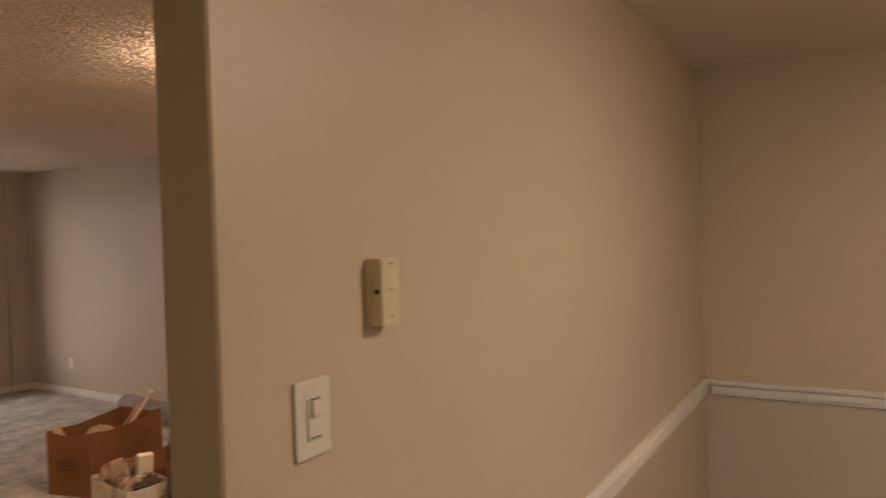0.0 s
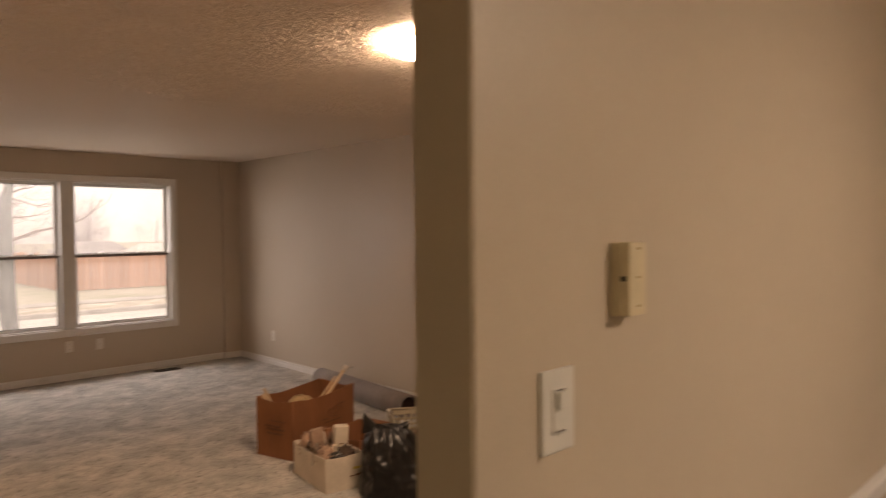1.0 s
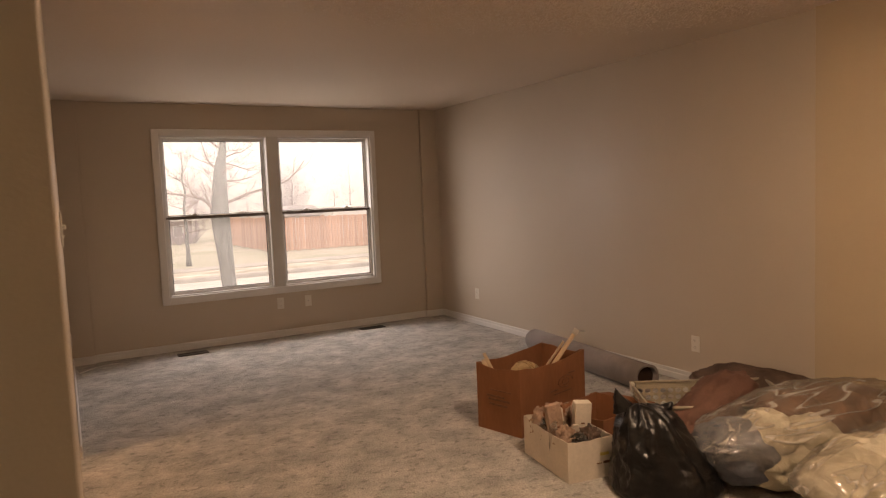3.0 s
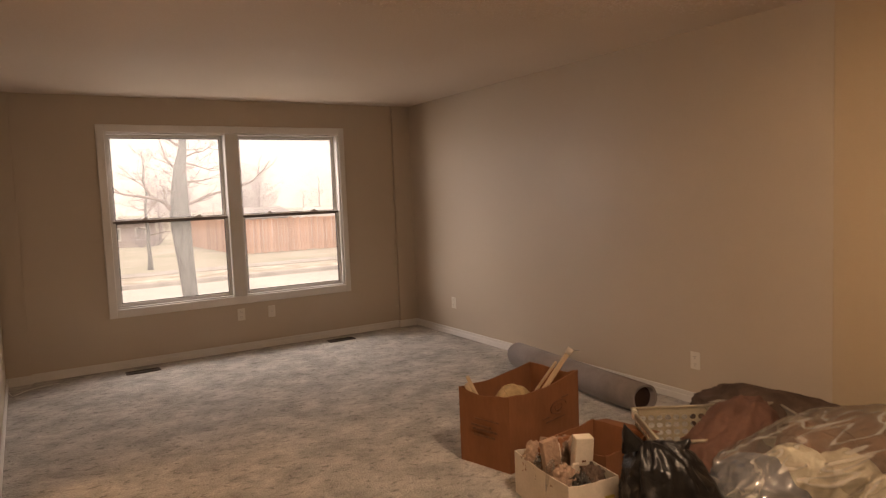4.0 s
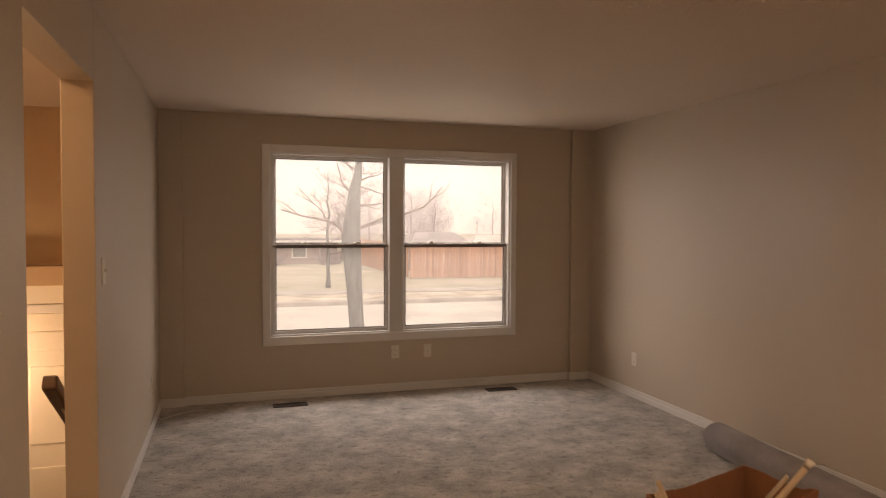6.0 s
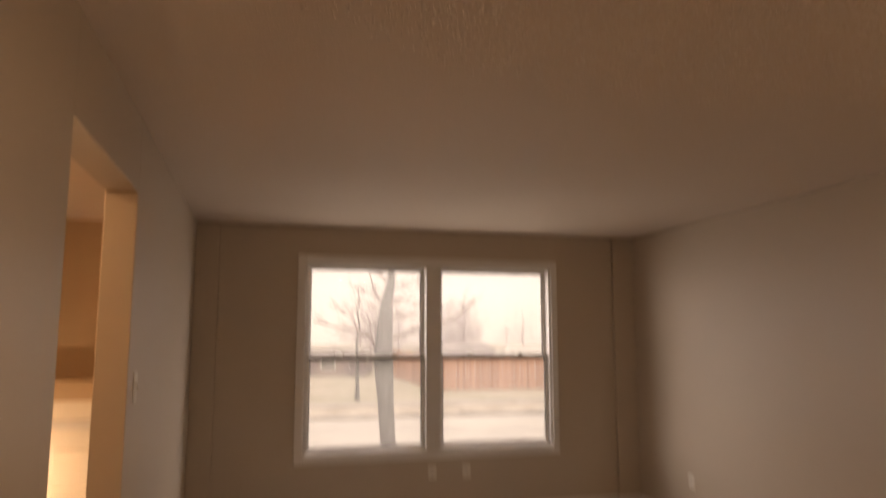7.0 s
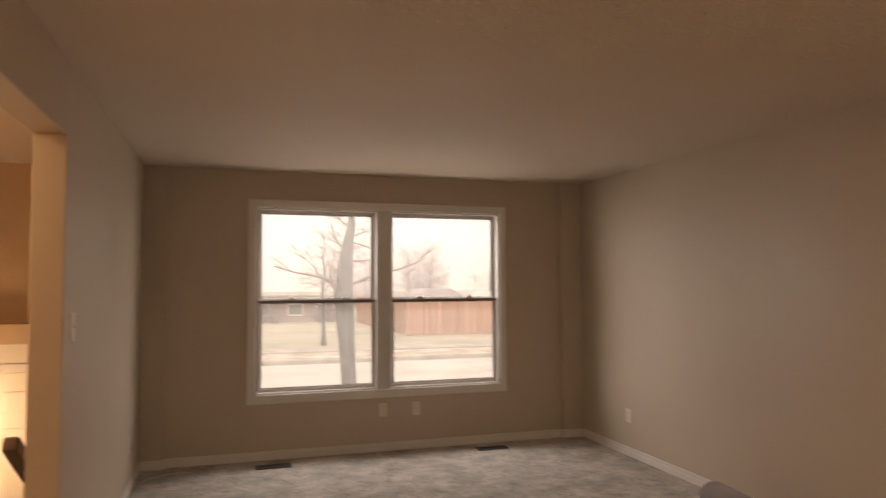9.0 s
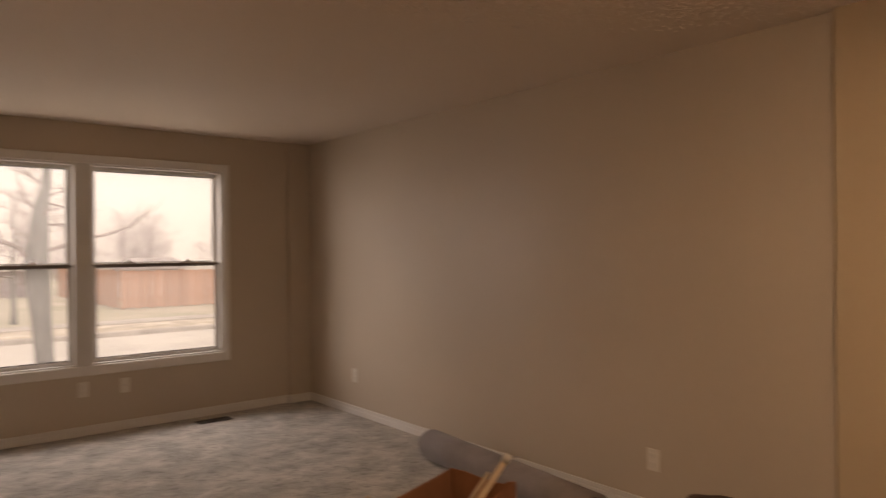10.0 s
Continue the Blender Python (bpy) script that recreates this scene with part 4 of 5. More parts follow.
def board_fence(at, turn, boards, label):
    f = thing("fence", label, "fence", at=at, turn=turn)
    long_ = boards * 0.142
    for i in range(boards):
        ob = new("board", plank)
        ob.parent = f
        ob.location = (i * 0.142, rng.uniform(-0.006, 0.006), rng.uniform(-0.03, 0.02))
        ob.rotation_euler = (0, radians(rng.uniform(-0.5, 0.5)), 0)
    for z in (0.35, 1.2):
        part("fence_rail", boxes(((-0.07, 0.014, z), (long_, 0.06, z + 0.09))), M_FENCE, f)
    for i in range(int(long_ / 2.4) + 1):
        part("post", boxes(((i * 2.4 - 0.045, 0.062, 0), (i * 2.4 + 0.045, 0.15, 1.6)), bevel=0.006), M_FENCE, f)


bm = bmesh.new()
box(bm, (-0.066, -0.011, 0.04), (0.066, 0.011, 1.55), 0.008)
plank = mesh_of("board", bm, M_FENCE)
rng = random.Random(3)
board_fence((8.3, 23.6, GZ), -2, 110, "reddish weathered cedar board fence across the street")
board_fence((8.05, 35.0, GZ), -89, 78, "cedar board fence running back along the garden")


# ---- things left on the carpet ----
def open_carton(parent, material, L, W, Hh, t=0.006, dip=0.02, seed=0, bulge=0.01):
    """An open carton: a bottom and four sides whose rims sag and bow a little. Returns the sides."""
    part("bottom", boxes(((-L / 2, -W / 2, 0.0), (L / 2, W / 2, t))), material, parent)
    corners = [(-L / 2, -W / 2), (L / 2, -W / 2), (L / 2, W / 2), (-L / 2, W / 2)]
    n = 10
    sides = []
    for k in range(4):
        bm = bmesh.new()
        a, b = Vector(corners[k]), Vector(corners[(k + 1) % 4])
        inward = Vector((-(b - a).y, (b - a).x)).normalized()
        rows = []
        for i in range(n + 1):
            s = i / n
            bow = math.sin(math.pi * s)
            p = a.lerp(b, s)
            top = Hh - dip * bow * (0.6 + 0.6 * noise.noise((seed + k * 3.3, s * 2.0, 0))) + 0.006 * noise.noise((seed, k, s * 7))
            out = p - inward * bulge * bow
            q = p + inward * t
            outq = q - inward * bulge * bow
            mid = (out + p) / 2
            rows.append([bm.verts.new(v) for v in ((p.x, p.y, 0), (mid.x, mid.y, top * 0.5), (out.x, out.y, top), (outq.x, outq.y, top), (q.x, q.y, 0))])
        for r0, r1 in zip(rows, rows[1:]):
            for j in range(4):
                bm.faces.new((r0[j], r1[j], r1[j + 1], r0[j + 1]))
        bm.faces.new(rows[0])
        bm.faces.new(rows[-1][::-1])
        sides.append(part("side", bm, material, parent))
    return sides


def rod(bm, a, b, r0, r1, sides=10):
    tube(bm, [a, Vector(a).lerp(Vector(b), 0.5), b], [r0, (r0 + r1) / 2, r1], sides)


def on_wall(bm, side, L, W, u0, u1, z0, z1, out=0.0125):
    """A thin print on a carton's long (-y) or short (-x) wall."""
    if side == "-y":
        box(bm, (u0, -W / 2 - out, z0), (u1, -W / 2 - out + 0.0015, z1))
    else:
        box(bm, (-L / 2 - out, u0, z0), (-L / 2 - out + 0.0015, u1, z1))


bigbox = thing("cardboard_box", "large open brown cardboard box with faded printing", "box", at=(2.495, -3.662, 0.0), turn=15)
sides = open_carton(bigbox, M_CARD, 0.65, 0.34, 0.405, dip=0.035, seed=2, bulge=0.008)
for z, a, b in ((0.255, -0.11, 0.05), (0.215, -0.06, 0.08), (0.195, -0.10, 0.07), (0.165, -0.08, 0.06)):
    bm = bmesh.new()
    on_wall(bm, "-x", 0.65, 0.34, a, b, z, z + (0.006 if z > 0.24 else 0.012), 0.0135)
    part("print", bm, M_INK, sides[3], "faded dark printed bar")
bm = bmesh.new()
ring = [(0.10 + 0.075 * math.cos(k * math.tau / 24), -0.17 - 0.0125, 0.25 + 0.035 * math.sin(k * math.tau / 24)) for k in range(20)]
tube(bm, ring, [0.0018] * len(ring), 5)
ring = [(0.10 + 0.035 * math.cos(k * math.tau / 20), -0.17 - 0.0125, 0.25 + 0.018 * math.sin(k * math.tau / 20)) for k in range(20)]
tube(bm, ring, [0.0018] * len(ring), 5)
part("mark", bm, M_INK, sides[0], "faded dark looped mark")
for a, b, z in ((-0.05, 0.02, 0.21), (0.13, 0.20, 0.29), (-0.02, 0.16, 0.185)):
    bm = bmesh.new()
    on_wall(bm, "-y", 0.65, 0.34, a, b, z, z + 0.006, 0.0125)
    part("print", bm, M_INK, sides[0], "faded dark printed bar")

tm = bigbox.matrix_world.copy()
long_stick = thing("wooden_stick", "pale turned wooden post with a metal end leaning in the box", "stick")
bm = bmesh.new()
rod(bm, (2.50, -3.66, 0.15), (2.719, -3.808, 0.533), 0.015, 0.013, 12)
part("shaft", bm, M_WOOD, long_stick)
bm = bmesh.new()
rod(bm, (2.719, -3.808, 0.533), (2.735, -3.819, 0.561), 0.017, 0.018, 12)
part("end_cap", bm, M_WCARD, long_stick)
bm = bmesh.new()
rod(bm, (2.730, -3.816, 0.552), (2.785, -3.833, 0.546), 0.003, 0.003, 8)
part("nail", bm, M_METAL, long_stick)
slat = thing("wooden_stick", "flat pale wooden slat leaning in the box", "stick")
bm = bmesh.new()
box(bm, (-0.014, -0.006, 0.0), (0.014, 0.006, 0.40), 0.003, m=look((2.49, -3.62, 0.16), (2.685, -3.765, 0.50)) @ pose(0, 0, -0.40))
part("shaft", bm, M_WOOD, slat)
for a, b, r in (((2.33, -3.64, 0.12), (2.215, -3.55, 0.44), 0.012), ((2.35, -3.68, 0.14), (2.195, -3.585, 0.415), 0.011), ((2.30, -3.60, 0.16), (2.175, -3.60, 0.41), 0.014)):
    s = thing("wooden_stick", "short pale wooden stick leaning in the box", "stick", group="short sticks in the box")
    bm = bmesh.new()
    rod(bm, a, b, r, r * 0.9, 8)
    part("shaft", bm, M_WOOD, s)

twine = thing("twine_ball", "tan ball of twine lying in the box", "twine")
bm = bmesh.new()
blob(bm, (2.445, -3.665, 0.295), (0.10, 0.095, 0.075), amp=0.06, freq=9, seed=4, sub=3)
part("core", bm, M_ROPE, twine)
for k in range(5):
    bm = bmesh.new()
    a = pose(2.445, -3.665, 0.295, 20 + 31 * k, 25 * k, 40 * k)
    pts = [a @ Vector((0.102 * math.cos(i * math.tau / 24), 0.098 * math.sin(i * math.tau / 24), 0.0)) for i in range(25)]
    tube(bm, [(p.x, p.y, 0.295 + (p.z - 0.295) * 0.78) for p in pts], [0.004] * 25, 5)
    part("strand", bm, M_ROPE, twine)
filler = thing("packing_paper", "crumpled brown packing paper filling the box", "paper")
bm = bmesh.new()
blob(bm, (0.0, 0.0, 0.11), (0.26, 0.115, 0.11), amp=0.14, freq=7, seed=9, sub=4, floor_z=0.012)
bmesh.ops.transform(bm, matrix=tm, verts=bm.verts)
part("sheet", bm, M_CARDIN, filler)

# white shoe-box-like carton with oddments
wbox = thing("white_box", "open white cardboard box with a small yellow print", "box", at=(2.210, -4.333, 0.0), turn=-9)
wb = open_carton(wbox, M_WCARD, 0.255, 0.465, 0.205, t=0.005, dip=0.008, seed=5, bulge=0.004)[0]
part("print", boxes(((0.05, -0.2395, 0.115), (0.10, -0.2375, 0.13))), M_YELLOW, wb, "yellow printed bar")
part("print", boxes(((0.03, -0.2395, 0.075), (0.06, -0.2375, 0.081)), ((0.068, -0.2395, 0.073), (0.105, -0.2375, 0.086))), M_INK, wb, "dark printed bars")
wm = wbox.matrix_world.copy()


def in_white(name, label, category, lo, hi, material, tilt=(0, 0, 0), marks=False):
    t = thing(name, label, category)
    bm = bmesh.new()
    mid = Vector(((lo[0] + hi[0]) / 2, (lo[1] + hi[1]) / 2, lo[2]))
    m = wm @ Matrix.Translation(mid) @ pose(0, 0, 0, *tilt)
    mid.x, mid.y = mid.x * 0.72, mid.y * 1.12
    half = [(hi[i] - lo[i]) / 2 for i in range(2)]
    box(bm, (-half[0], -half[1], 0), (half[0], half[1], hi[2] - lo[2]), 0.003, m=m)
    p = part("body", bm, material, t)
    if marks:
        bm = bmesh.new()
        for z, w in ((0.19, 0.5), (0.215, 0.25)):
            box(bm, (-half[0] * w, -half[1] - 0.002, z), (half[0] * w * 0.8, -half[1] + 0.001, z + 0.008), m=m)
        part("print", bm, M_INK, p, "small dark printed bars")
    return t


in_white("small_carton", "tall narrow white carton standing in the box", "carton", (0.0, -0.08, 0.02), (0.085, -0.025, 0.345), M_WCARD, (4, 3, -12), marks=True)
in_white("small_carton", "pinkish printed packet standing in the box", "carton", (-0.10, -0.05, 0.02), (-0.01, -0.02, 0.335), M_KRAFT, (-5, -5, 10), marks=True)
in_white("small_carton", "brown cardboard piece standing in the box", "carton", (0.01, 0.05, 0.02), (0.10, 0.07, 0.285), M_CARD, (-8, 4, 14))
in_white("small_carton", "brown cardboard piece standing in the box", "carton", (-0.07, 0.08, 0.02), (-0.01, 0.10, 0.275), M_CARD, (8, -5, -6))
for k, (x, y, z, r, m_) in enumerate(((-0.085, 0.12, 0.235, 0.056, M_KRAFT), (-0.09, 0.02, 0.235, 0.05, M_CLEARBAG), (-0.08, -0.09, 0.22, 0.05, M_KRAFT),
                                      (0.06, -0.14, 0.215, 0.05, M_COAT), (-0.02, -0.15, 0.20, 0.045, M_DARK), (0.08, 0.10, 0.245, 0.055, M_KRAFT))):
    t = thing("hardware_bundle", ("crumpled brown paper", "crumpled clear film packet of hardware", "crumpled tan paper", "dark brown rag", "tangle of dark wire", "tan rag")[k] + " lying in the white box", "oddment")
    bm = bmesh.new()
    p = wm @ Vector((x * 0.75, y * 1.12, z - 0.06))
    blob(bm, p, (r, r, r * 1.35), amp=0.55, freq=11, seed=30 + k, sub=4)
    part("lump", bm, m_, t)
    if k in (1, 4):
        rg = random.Random(50 + k)
        for j in range(12):
            bm = bmesh.new()
            pts = [p + Vector((rg.uniform(-1, 1), rg.uniform(-1, 1), rg.uniform(0.6, 1.7))) * r for _ in range(4)]
            tube(bm, pts, [0.0022] * 4, 5)
            part("wire", bm, M_METAL if j % 2 else M_DARK, t)

for lo, hi, m_, tilt, name, label in (
        ((-0.13, -0.05, 0.10), (-0.075, -0.03, 0.265), M_CLEARBAG, (10, -14, 30), "plastic_packet", "clear plastic packet standing in the box"),
        ((-0.12, 0.05, 0.10), (-0.05, 0.06, 0.31), M_KRAFT, (-12, 8, -35), "small_carton", "brown cardboard piece standing in the box"),
        ((-0.06, -0.10, 0.12), (-0.02, -0.085, 0.25), M_WCARD, (14, 10, 20), "paper_slip", "white paper slip sticking out of the box"),
        ((0.065, 0.02, 0.10), (0.13, 0.03, 0.30), M_KRAFT, (-10, -8, 40), "small_carton", "tan cardboard piece standing in the box"),
        ((-0.02, 0.03, 0.12), (0.02, 0.05, 0.30), M_WCARD, (8, -12, 5), "small_carton", "small white carton standing in the box")):
    in_white(name, label, "carton" if name == "small_carton" else "packet", lo, hi, m_, tilt)

tray = thing("cardboard_tray", "low open brown cardboard box with a raised flap", "box", at=(2.56, -4.20, 0.0), turn=12)
open_carton(tray, M_CARD, 0.40, 0.34, 0.21, dip=0.012, seed=7, bulge=0.006)
bm = bmesh.new()
box(bm, (0, -0.16, 0), (0.006, 0.16, 0.12), 0.002, m=pose(0.2, 0, 0.205, 0, 100, 0))
part("flap", bm, M_CARD, tray)

# black rubbish bag with tied ears
bag = thing("rubbish_bag", "tied black plastic rubbish bag, half full", "bag", at=(2.35, -4.80, 0.0), turn=-31.5)


def lerp_table(table, z):
    for a, b in zip(table, table[1:]):
        if z <= b[0]:
            s = (z - a[0]) / (b[0] - a[0])
            return [a[k] + (b[k] - a[k]) * s for k in range(1, len(a))]
    return list(table[-1][1:])


# height, one side, other side, half depth
BAG = ((0.0, -0.185, 0.29, 0.20), (0.03, -0.20, 0.31, 0.225), (0.1, -0.19, 0.275, 0.22), (0.2, -0.175, 0.205, 0.19), (0.3, -0.165, 0.145, 0.145), (0.36, -0.15, 0.10, 0.095), (0.40, -0.125, 0.05, 0.04), (0.41, -0.09, -0.01, 0.012))
bm = bmesh.new()
prev = None
levels, around = 40, 84
for i in range(levels + 1):
    z = 0.003 + 0.407 * i / levels
    lo, hi, deep = lerp_table(BAG, z)
    ring = []
    for k in range(around):
        a = k * math.tau / around
        c, s_ = math.cos(a), math.sin(a)
        x = (lo + hi) / 2 + (hi - lo) / 2 * math.copysign(abs(c) ** 0.8, c)
        y = deep * math.copysign(abs(s_) ** 0.8, s_)
        fold = 0.5 - abs(noise.noise((c * 2.0 + z * 1.5, s_ * 2.0, z * 8.0 + 5.0)))
        crease = 0.4 - abs(noise.noise((c * 4.5 + z * 6, s_ * 4.5 - z * 5, z * 21)))
        f = (0.055 * fold + 0.025 * crease - 0.02) * min(1.0, 0.35 + z * 4)
        sag = 0.012 * noise.noise((c * 2, s_ * 2, 9.0)) * min(1.0, z * 5)
        ring.append(bm.verts.new((x + c * f, y + s_ * f, max(0.003, z + sag))))
    if prev:
        for k in range(around):
            bm.faces.new((prev[k], prev[(k + 1) % around], ring[(k + 1) % around], ring[k])).smooth = True
    else:
        bm.faces.new(ring[::-1])
    prev = ring
bm.faces.new(prev)
part("body", bm, M_BLACKBAG, bag)
for base, tip, wide, seed in (((-0.115, 0.0, 0.375), (-0.165, 0.02, 0.475), 0.052, 3.0), ((0.03, 0.0, 0.37), (0.085, -0.02, 0.415), 0.05, 8.0)):
    bm = bmesh.new()
    a, b = Vector(base), Vector(tip)
    rows = []
    for i in range(9):
        s_ = i / 8
        c = a.lerp(b, s_)
        w = wide * (1 - s_ ** 1.6) + 0.004
        ring = []
        for k in range(20):
            q = k * math.tau / 20
            f = 1 + 0.35 * noise.noise((math.cos(q) * 2.5 + seed, math.sin(q) * 2.5, s_ * 1.5))
            ring.append(bm.verts.new(c + Vector((math.cos(q) * w * f, math.sin(q) * w * 0.45 * f, 0.01 * math.cos(q * 2 + seed)))))
        rows.append(ring)
    for r0, r1 in zip(rows, rows[1:]):
        for k in range(20):
            bm.faces.new((r0[k], r0[(k + 1) % 20], r1[(k + 1) % 20], r1[k])).smooth = True
    bm.faces.new(rows[-1])
    part("tied_ear", bm, M_BLACKBAG, bag)

# rolled carpet pad along the wall
roll = thing("carpet_roll", "rolled grey carpet pad lying along the wall", "carpet roll")
axis0, axis1 = Vector((3.60, -2.22, 0.104)), Vector((3.455, -3.70, 0.104))
way = (axis1 - axis0).normalized()
side = way.cross(Vector((0, 0, 1))).normalized()
bm = bmesh.new()
prev = None
turns, steps = 1.15, 50
r_out, gap = 0.104, 0.011
ends = []
for i in range(steps + 1):
    a = -math.pi * 0.62 + math.tau * turns * i / steps
    r = r_out - gap * turns * i / steps + 0.004 * math.sin(3 * a)
    ring = []
    for rr in (r, r - 0.014):
        for k, s in enumerate((0.0, 0.25, 0.5, 0.75, 1.0)):
            p = axis0.lerp(axis1, s) + (math.cos(a) * side + math.sin(a) * Vector((0, 0, 1))) * (rr + 0.005 * noise.noise((s * 4, math.cos(a), math.sin(a))))
            p += way * 0.012 * noise.noise((a, s, 1.0)) * (1 if s in (0.0, 1.0) else 0)
            p.z = max(p.z, 0.002)
            ring.append(bm.verts.new(p))
    if prev:
        for k in range(4):
            bm.faces.new((prev[k], prev[k + 1], ring[k + 1], ring[k])).smooth = True
            bm.faces.new((prev[5 + k], ring[5 + k], ring[6 + k], prev[6 + k])).smooth = True
        bm.faces.new((prev[0], ring[0], ring[5], prev[5]))
        bm.faces.new((prev[4], prev[9], ring[9], ring[4]))
    prev = ring
part("pad", bm, M_FELT, roll)
# a dark plug fills the hollow, standing in for its shaded inside
bm = bmesh.new()
tube(bm, [axis0 + way * 0.10, axis1 - way * 0.035], [r_out - 0.031] * 2, 24)
part("core", bm, M_ROLL_HOLLOW, roll, "dark plug for the shaded hollow of the roll")

# perforated laundry basket with clothing
basket = thing("laundry_basket", "cream perforated plastic laundry basket", "basket", at=(3.044, -4.562, 0.0), turn=-32)


def perforated(bm, p0, p1, z0, z1, lean, cols, rows):
    """A basket wall with rows of oval openings, built as a lattice of rims round each opening."""
    a, b = Vector(p0), Vector(p1)
    out = Vector(((b - a).y, -(b - a).x)).normalized()

    def at(u, w):
        p = a.lerp(b, u) + out * lean * w
        return Vector((p.x, p.y, z0 + (z1 - z0) * w))
    for r in range(rows):
        for c in range(cols):
            u0, u1, w0, w1 = c / cols, (c + 1) / cols, 0.18 + 0.7 * r / rows, 0.18 + 0.7 * (r + 1) / rows
            cu, cw = (u0 + u1) / 2, (w0 + w1) / 2
            outer, inner = [], []
            for k in range(12):
                x, y = math.cos(k * math.tau / 12 + 0.26), math.sin(k * math.tau / 12 + 0.26)
                s = 1 / max(abs(x), abs(y))
                outer.append(bm.verts.new(at(cu + x * s * (u1 - u0) / 2, cw + y * s * (w1 - w0) / 2)))
                inner.append(bm.verts.new(at(cu + x * (u1 - u0) * 0.39, cw + y * (w1 - w0) * 0.37)))
            for k in range(12):
                j = (k + 1) % 12
                bm.faces.new((outer[k], outer[j], inner[j], inner[k]))
    for w0, w1 in ((0.0, 0.18), (0.88, 1.0)):
        bm.faces.new([bm.verts.new(at(u, w)) for u, w in ((0, w0), (1, w0), (1, w1), (0, w1))])


BL, BW, BHT = 0.70, 0.42, 0.28
for p0, p1, cols in (((-BL / 2, -BW / 2), (BL / 2, -BW / 2), 16), ((BL / 2, -BW / 2), (BL / 2, BW / 2), 8), ((BL / 2, BW / 2), (-BL / 2, BW / 2), 16), ((-BL / 2, BW / 2), (-BL / 2, -BW / 2), 8)):
    bm = bmesh.new()
    perforated(bm, p0, p1, 0.01, BHT, 0.035, cols, 5)
    bmesh.ops.remove_doubles(bm, verts=bm.verts, dist=0.0015)
    bmesh.ops.solidify(bm, geom=list(bm.faces), thickness=0.004)
    part("side", bm, M_BASKET, basket)
bm = bmesh.new()
loop = [(-BL / 2 - 0.035, -BW / 2 - 0.035, BHT), (BL / 2 + 0.035, -BW / 2 - 0.035, BHT), (BL / 2 + 0.035, BW / 2 + 0.035, BHT), (-BL / 2 - 0.035, BW / 2 + 0.035, BHT), (-BL / 2 - 0.035, -BW / 2 - 0.035, BHT)]
for a, b in zip(loop, loop[1:]):
    tube(bm, [a, b], [0.0075, 0.0075], 10)
part("rim", bm, M_BASKET, basket)
part("rim_clip", boxes(((-BL / 2 - 0.05, BW / 2 - 0.05, BHT - 0.035), (-BL / 2 - 0.025, BW / 2 - 0.01, BHT + 0.016)), bevel=0.004), M_PLATE, basket, "small white clip on the rim")
part("base", boxes(((-BL / 2, -BW / 2, 0.0), (BL / 2, BW / 2, 0.012)), bevel=0.004), M_BASKET, basket)

pouch = thing("suede_bag", "slumped reddish-brown suede bag in the laundry basket", "bag")
bm = bmesh.new()
vs = blob(bm, (0, 0, 0), (0.35, 0.17, 0.12), amp=0.17, freq=5, seed=21, sub=5)
for v in vs:                                   # the sack rises to a soft hump at its far end and spills over the rim
    rise = 1 / (1 + math.exp(-(v.co.x - 0.05) / 0.085))
    top = max(0.0, v.co.z / 0.13)
    v.co.z += 0.105 * rise * top
    v.co.x += 0.02 * noise.noise(v.co * 9) * top
    v.co.z += 0.03 * (0.4 - abs(noise.noise(v.co * 9)))
bmesh.ops.transform(bm, matrix=pose(2.95, -4.66, 0.20, 0, -8, 12), verts=bm.verts)
for v in bm.verts:
    v.co.z = max(v.co.z, 0.02)
part("body", bm, M_SUEDE, pouch)

coat = thing("brown_coat", "dark brown coat heaped against the wall", "coat")
bm = bmesh.new()
vs = blob(bm, (3.60, -4.54, 0.11), (0.24, 0.54, 0.19), amp=0.16, freq=4.5, seed=33, sub=5, floor_z=0.002)
part("body", bm, M_COAT, coat)
cloth = thing("folded_cloth", "dark brown clothing piled in the laundry basket", "clothing")
bm = bmesh.new()
blob(bm, (3.20, -4.57, 0.17), (0.20, 0.13, 0.12), amp=0.12, freq=5, seed=36, sub=5, floor_z=0.016, m=Matrix.Rotation(radians(-32), 3, "Z"))
part("body", bm, M_COAT, cloth)


def clear_bag(centre, radii, turn, seed, fill, label):
    """A clear plastic sack: a crumpled film drawn over bundles of cloth."""
    t = thing("plastic_bag", label, "bag", group="clear plastic sacks", at=centre, turn=turn)
    bm = bmesh.new()
    vs = blob(bm, (0, 0, 0), radii, amp=0.09, freq=4.5, seed=seed, sub=6)
    size = radii[2] / 0.2
    for v in vs:                               # long folds run the length of the sack
        p = Vector((v.co.x * 3.5, v.co.y * 13, v.co.z * 13)) / max(size, 0.3) + Vector((seed, 0, 0))
        f = 0.45 - abs(noise.noise(p)) + 0.5 * (0.4 - abs(noise.noise(p * 2.3)))
        v.co += v.co.normalized() * 0.022 * size * f
        v.co.z *= 1 + 0.22 * v.co.x / radii[0]
        v.co.z = max(v.co.z, 0.003 - centre[2])
    part("film", bm, M_CLEARBAG, t, "crumpled clear film")
    for k, (x, y, z, sx, sy, sz, material) in enumerate(fill):
        bm = bmesh.new()
        c = (x * radii[0], y * radii[1], z * radii[2])
        vs = blob(bm, c, (sx * 1.22 * radii[0], sy * 1.18 * radii[1], sz * 1.12 * radii[2]), amp=0.12, freq=5, seed=seed * 3 + k, sub=4)
        for v in vs:
            v.co.z = max(v.co.z, 0.007 - centre[2])
        part("cloth", bm, material, t)
    return t


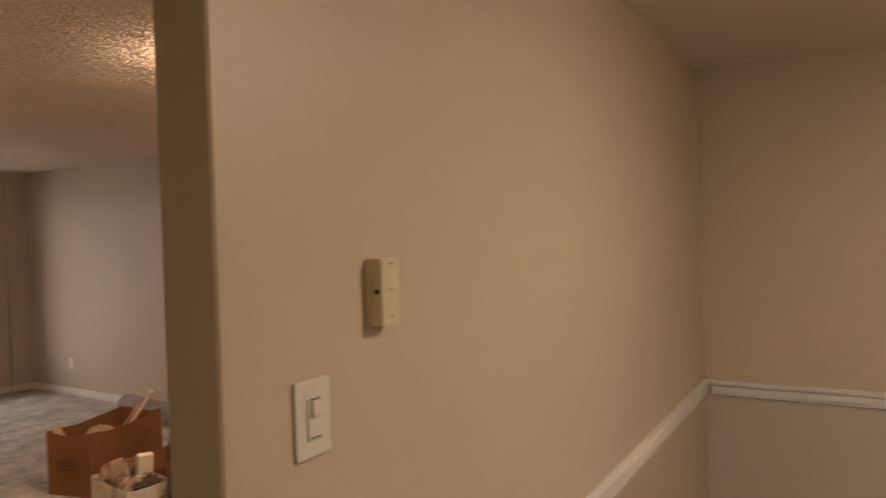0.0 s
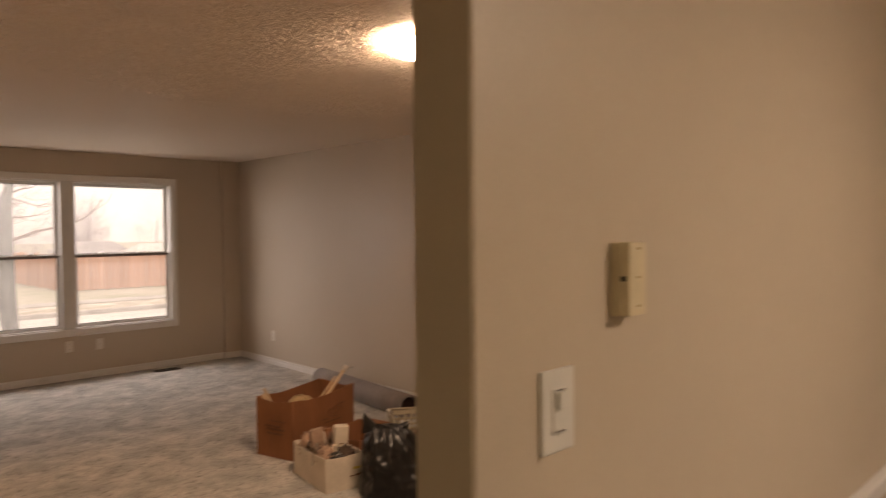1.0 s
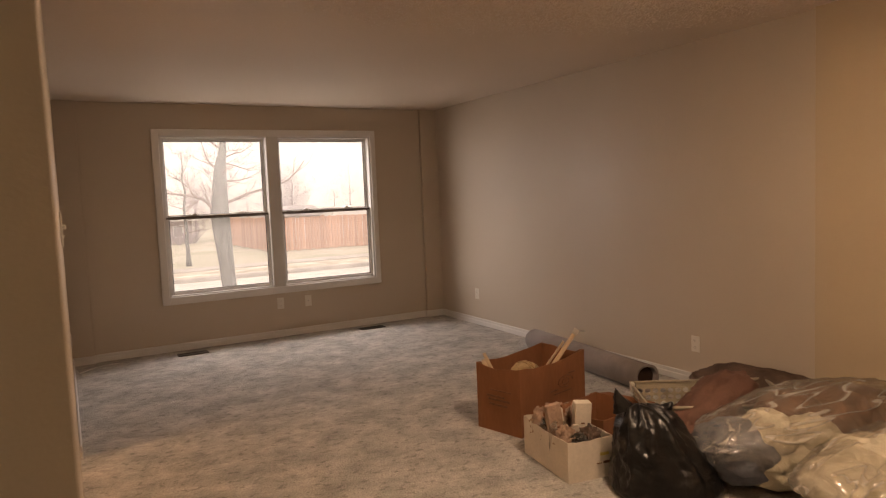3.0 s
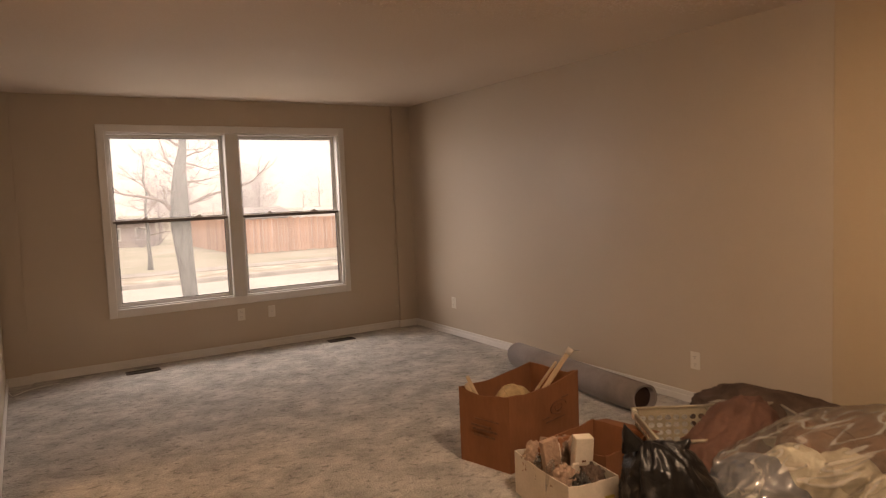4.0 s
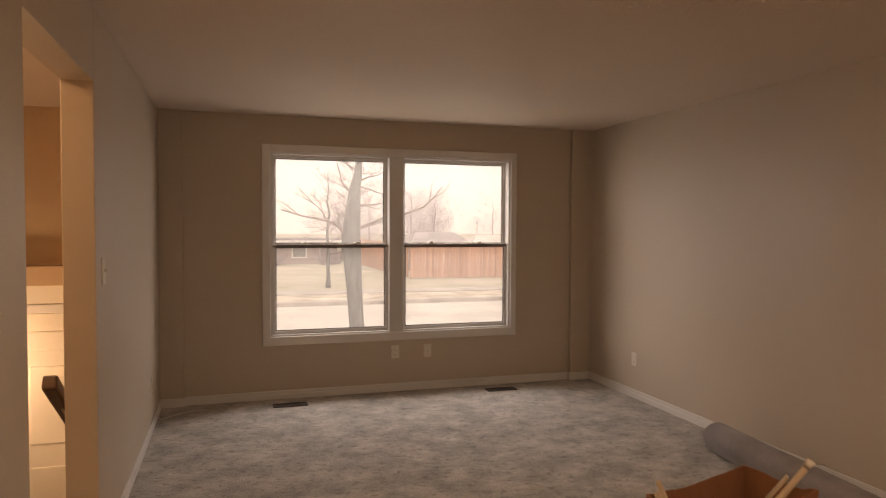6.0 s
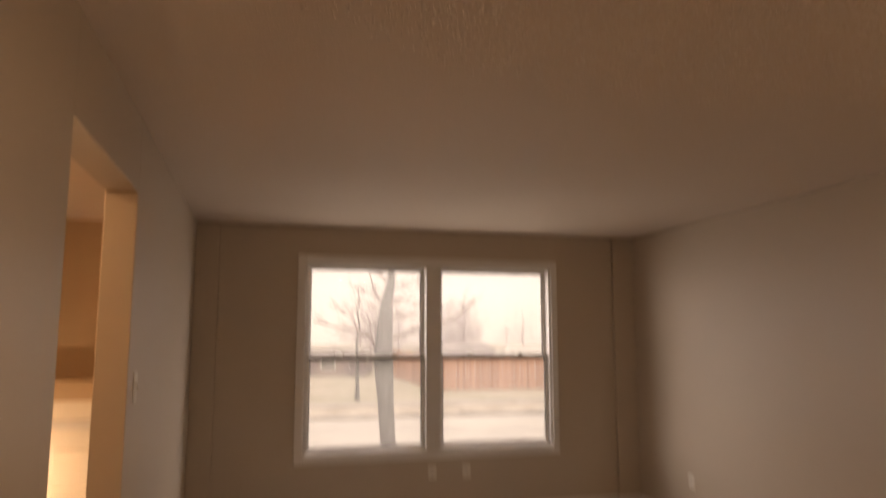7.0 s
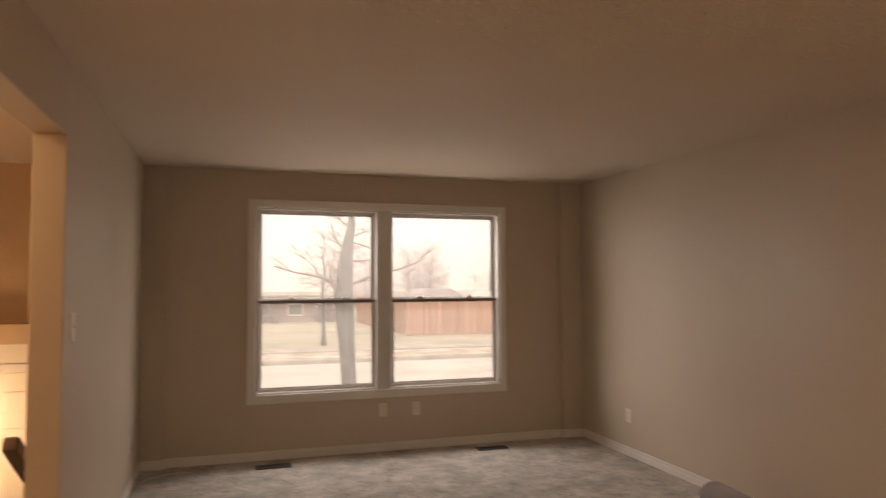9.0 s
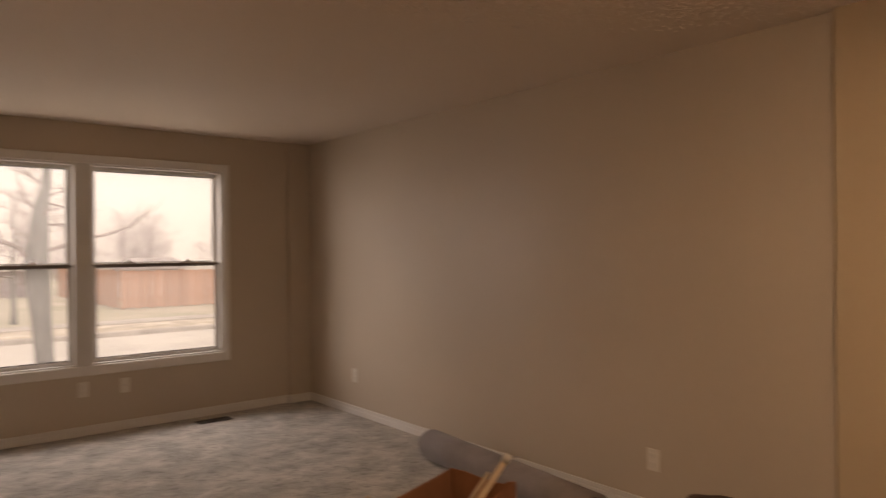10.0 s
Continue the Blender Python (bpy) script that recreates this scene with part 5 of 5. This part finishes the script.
clear_bag((3.14, -5.06, 0.195), (0.66, 0.28, 0.21), -10, 41,
          ((-0.66, 0.0, -0.15, 0.24, 0.62, 0.62, M_CLOTHBLUE), (-0.48, -0.25, 0.2, 0.15, 0.42, 0.52, M_CLOTHCREAM), (-0.40, -0.3, -0.4, 0.26, 0.6, 0.5, M_CLOTHCREAM), (-0.18, -0.35, 0.0, 0.17, 0.5, 0.55, M_CLOTHCREAM),
           (-0.12, 0.1, 0.32, 0.20, 0.5, 0.52, M_CLOTHBROWN), (0.08, -0.3, 0.1, 0.16, 0.55, 0.6, M_CLOTHBROWN), (0.22, 0.05, 0.36, 0.22, 0.6, 0.52, M_CLOTHBROWN), (0.28, -0.4, -0.3, 0.24, 0.45, 0.55, M_CLOTHTAN),
           (0.52, -0.1, 0.2, 0.20, 0.65, 0.55, M_CLOTHBROWN), (0.45, 0.0, -0.3, 0.40, 0.7, 0.5, M_CLOTHBROWN), (0.75, 0.0, 0.0, 0.17, 0.5, 0.5, M_CLOTHBROWN)),
          "clear plastic sack stuffed with tan and brown cloth")
clear_bag((3.09, -5.56, 0.158), (0.57, 0.32, 0.168), -6, 47,
          ((-0.58, 0.0, -0.1, 0.28, 0.65, 0.65, M_CLOTHCREAM), (-0.2, 0.05, 0.15, 0.32, 0.75, 0.7, M_CLOTHCREAM), (0.2, -0.05, 0.1, 0.30, 0.72, 0.72, M_CLOTHTAN), (0.58, 0.0, 0.0, 0.28, 0.65, 0.65, M_CLOTHCREAM), (0.0, 0.0, -0.4, 0.7, 0.75, 0.45, M_CLOTHTAN)),
          "clear plastic sack stuffed with cream padding")
clear_bag((3.22, -4.41, 0.28), (0.075, 0.045, 0.032), -32, 52, (), "small crumpled clear plastic bag on the basket")

cable = thing("white_cable", "thin white cable looping out of the wall corner", "cable")
bm = bmesh.new()
pts = [(XL + 0.016, -0.42, 0.05), (0.03, -0.44, 0.012), (0.07, -0.36, 0.006), (0.14, -0.27, 0.006), (0.24, -0.215, 0.006), (0.36, -0.20, 0.006)]
tube(bm, pts, [0.004] * len(pts), 6)
part("wire", bm, M_TRIM, cable)


# raised flakes of the ceiling's knockdown plaster, where the lamp rakes across them
def plaster_flakes():
    rs = np.random.RandomState(4)
    n = 210000
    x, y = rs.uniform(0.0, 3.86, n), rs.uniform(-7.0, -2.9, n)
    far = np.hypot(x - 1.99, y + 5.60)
    # set only near the lamp, thinning out where the glints fade
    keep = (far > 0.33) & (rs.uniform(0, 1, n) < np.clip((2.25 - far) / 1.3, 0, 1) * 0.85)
    x, y = x[keep], y[keep]
    n = len(x)
    turn = rs.uniform(0, math.tau, n)
    long_, wide, tall = rs.uniform(0.0035, 0.009, n), rs.uniform(0.0025, 0.0042, n), rs.uniform(0.0016, 0.0046, n)
    verts = np.empty((n, 12, 3), dtype=np.float32)
    for k in range(6):
        a = k * math.tau / 6
        wob = rs.uniform(0.7, 1.3, n)
        for ring, size in ((0, 1.0), (6, 0.55)):
            u, v = math.cos(a) * long_ * size * wob, math.sin(a) * wide * size * wob
            verts[:, ring + k, 0] = x + u * np.cos(turn) - v * np.sin(turn)
            verts[:, ring + k, 1] = y + u * np.sin(turn) + v * np.cos(turn)
            verts[:, ring + k, 2] = H + 0.0004 if ring == 0 else H - tall
    quads = np.array([(k, (k + 1) % 6, 6 + (k + 1) % 6, 6 + k) for k in range(6)] + [(6, 7, 8, 9), (6, 9, 10, 11)])
    faces = (quads[None] + 12 * np.arange(n)[:, None, None]).reshape(-1, 4)
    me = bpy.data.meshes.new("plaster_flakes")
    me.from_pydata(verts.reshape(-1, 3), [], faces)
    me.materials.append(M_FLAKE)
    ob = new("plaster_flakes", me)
    return tagged(ob, "small raised flakes of knockdown plaster on the ceiling", "plaster", kind="stuff")


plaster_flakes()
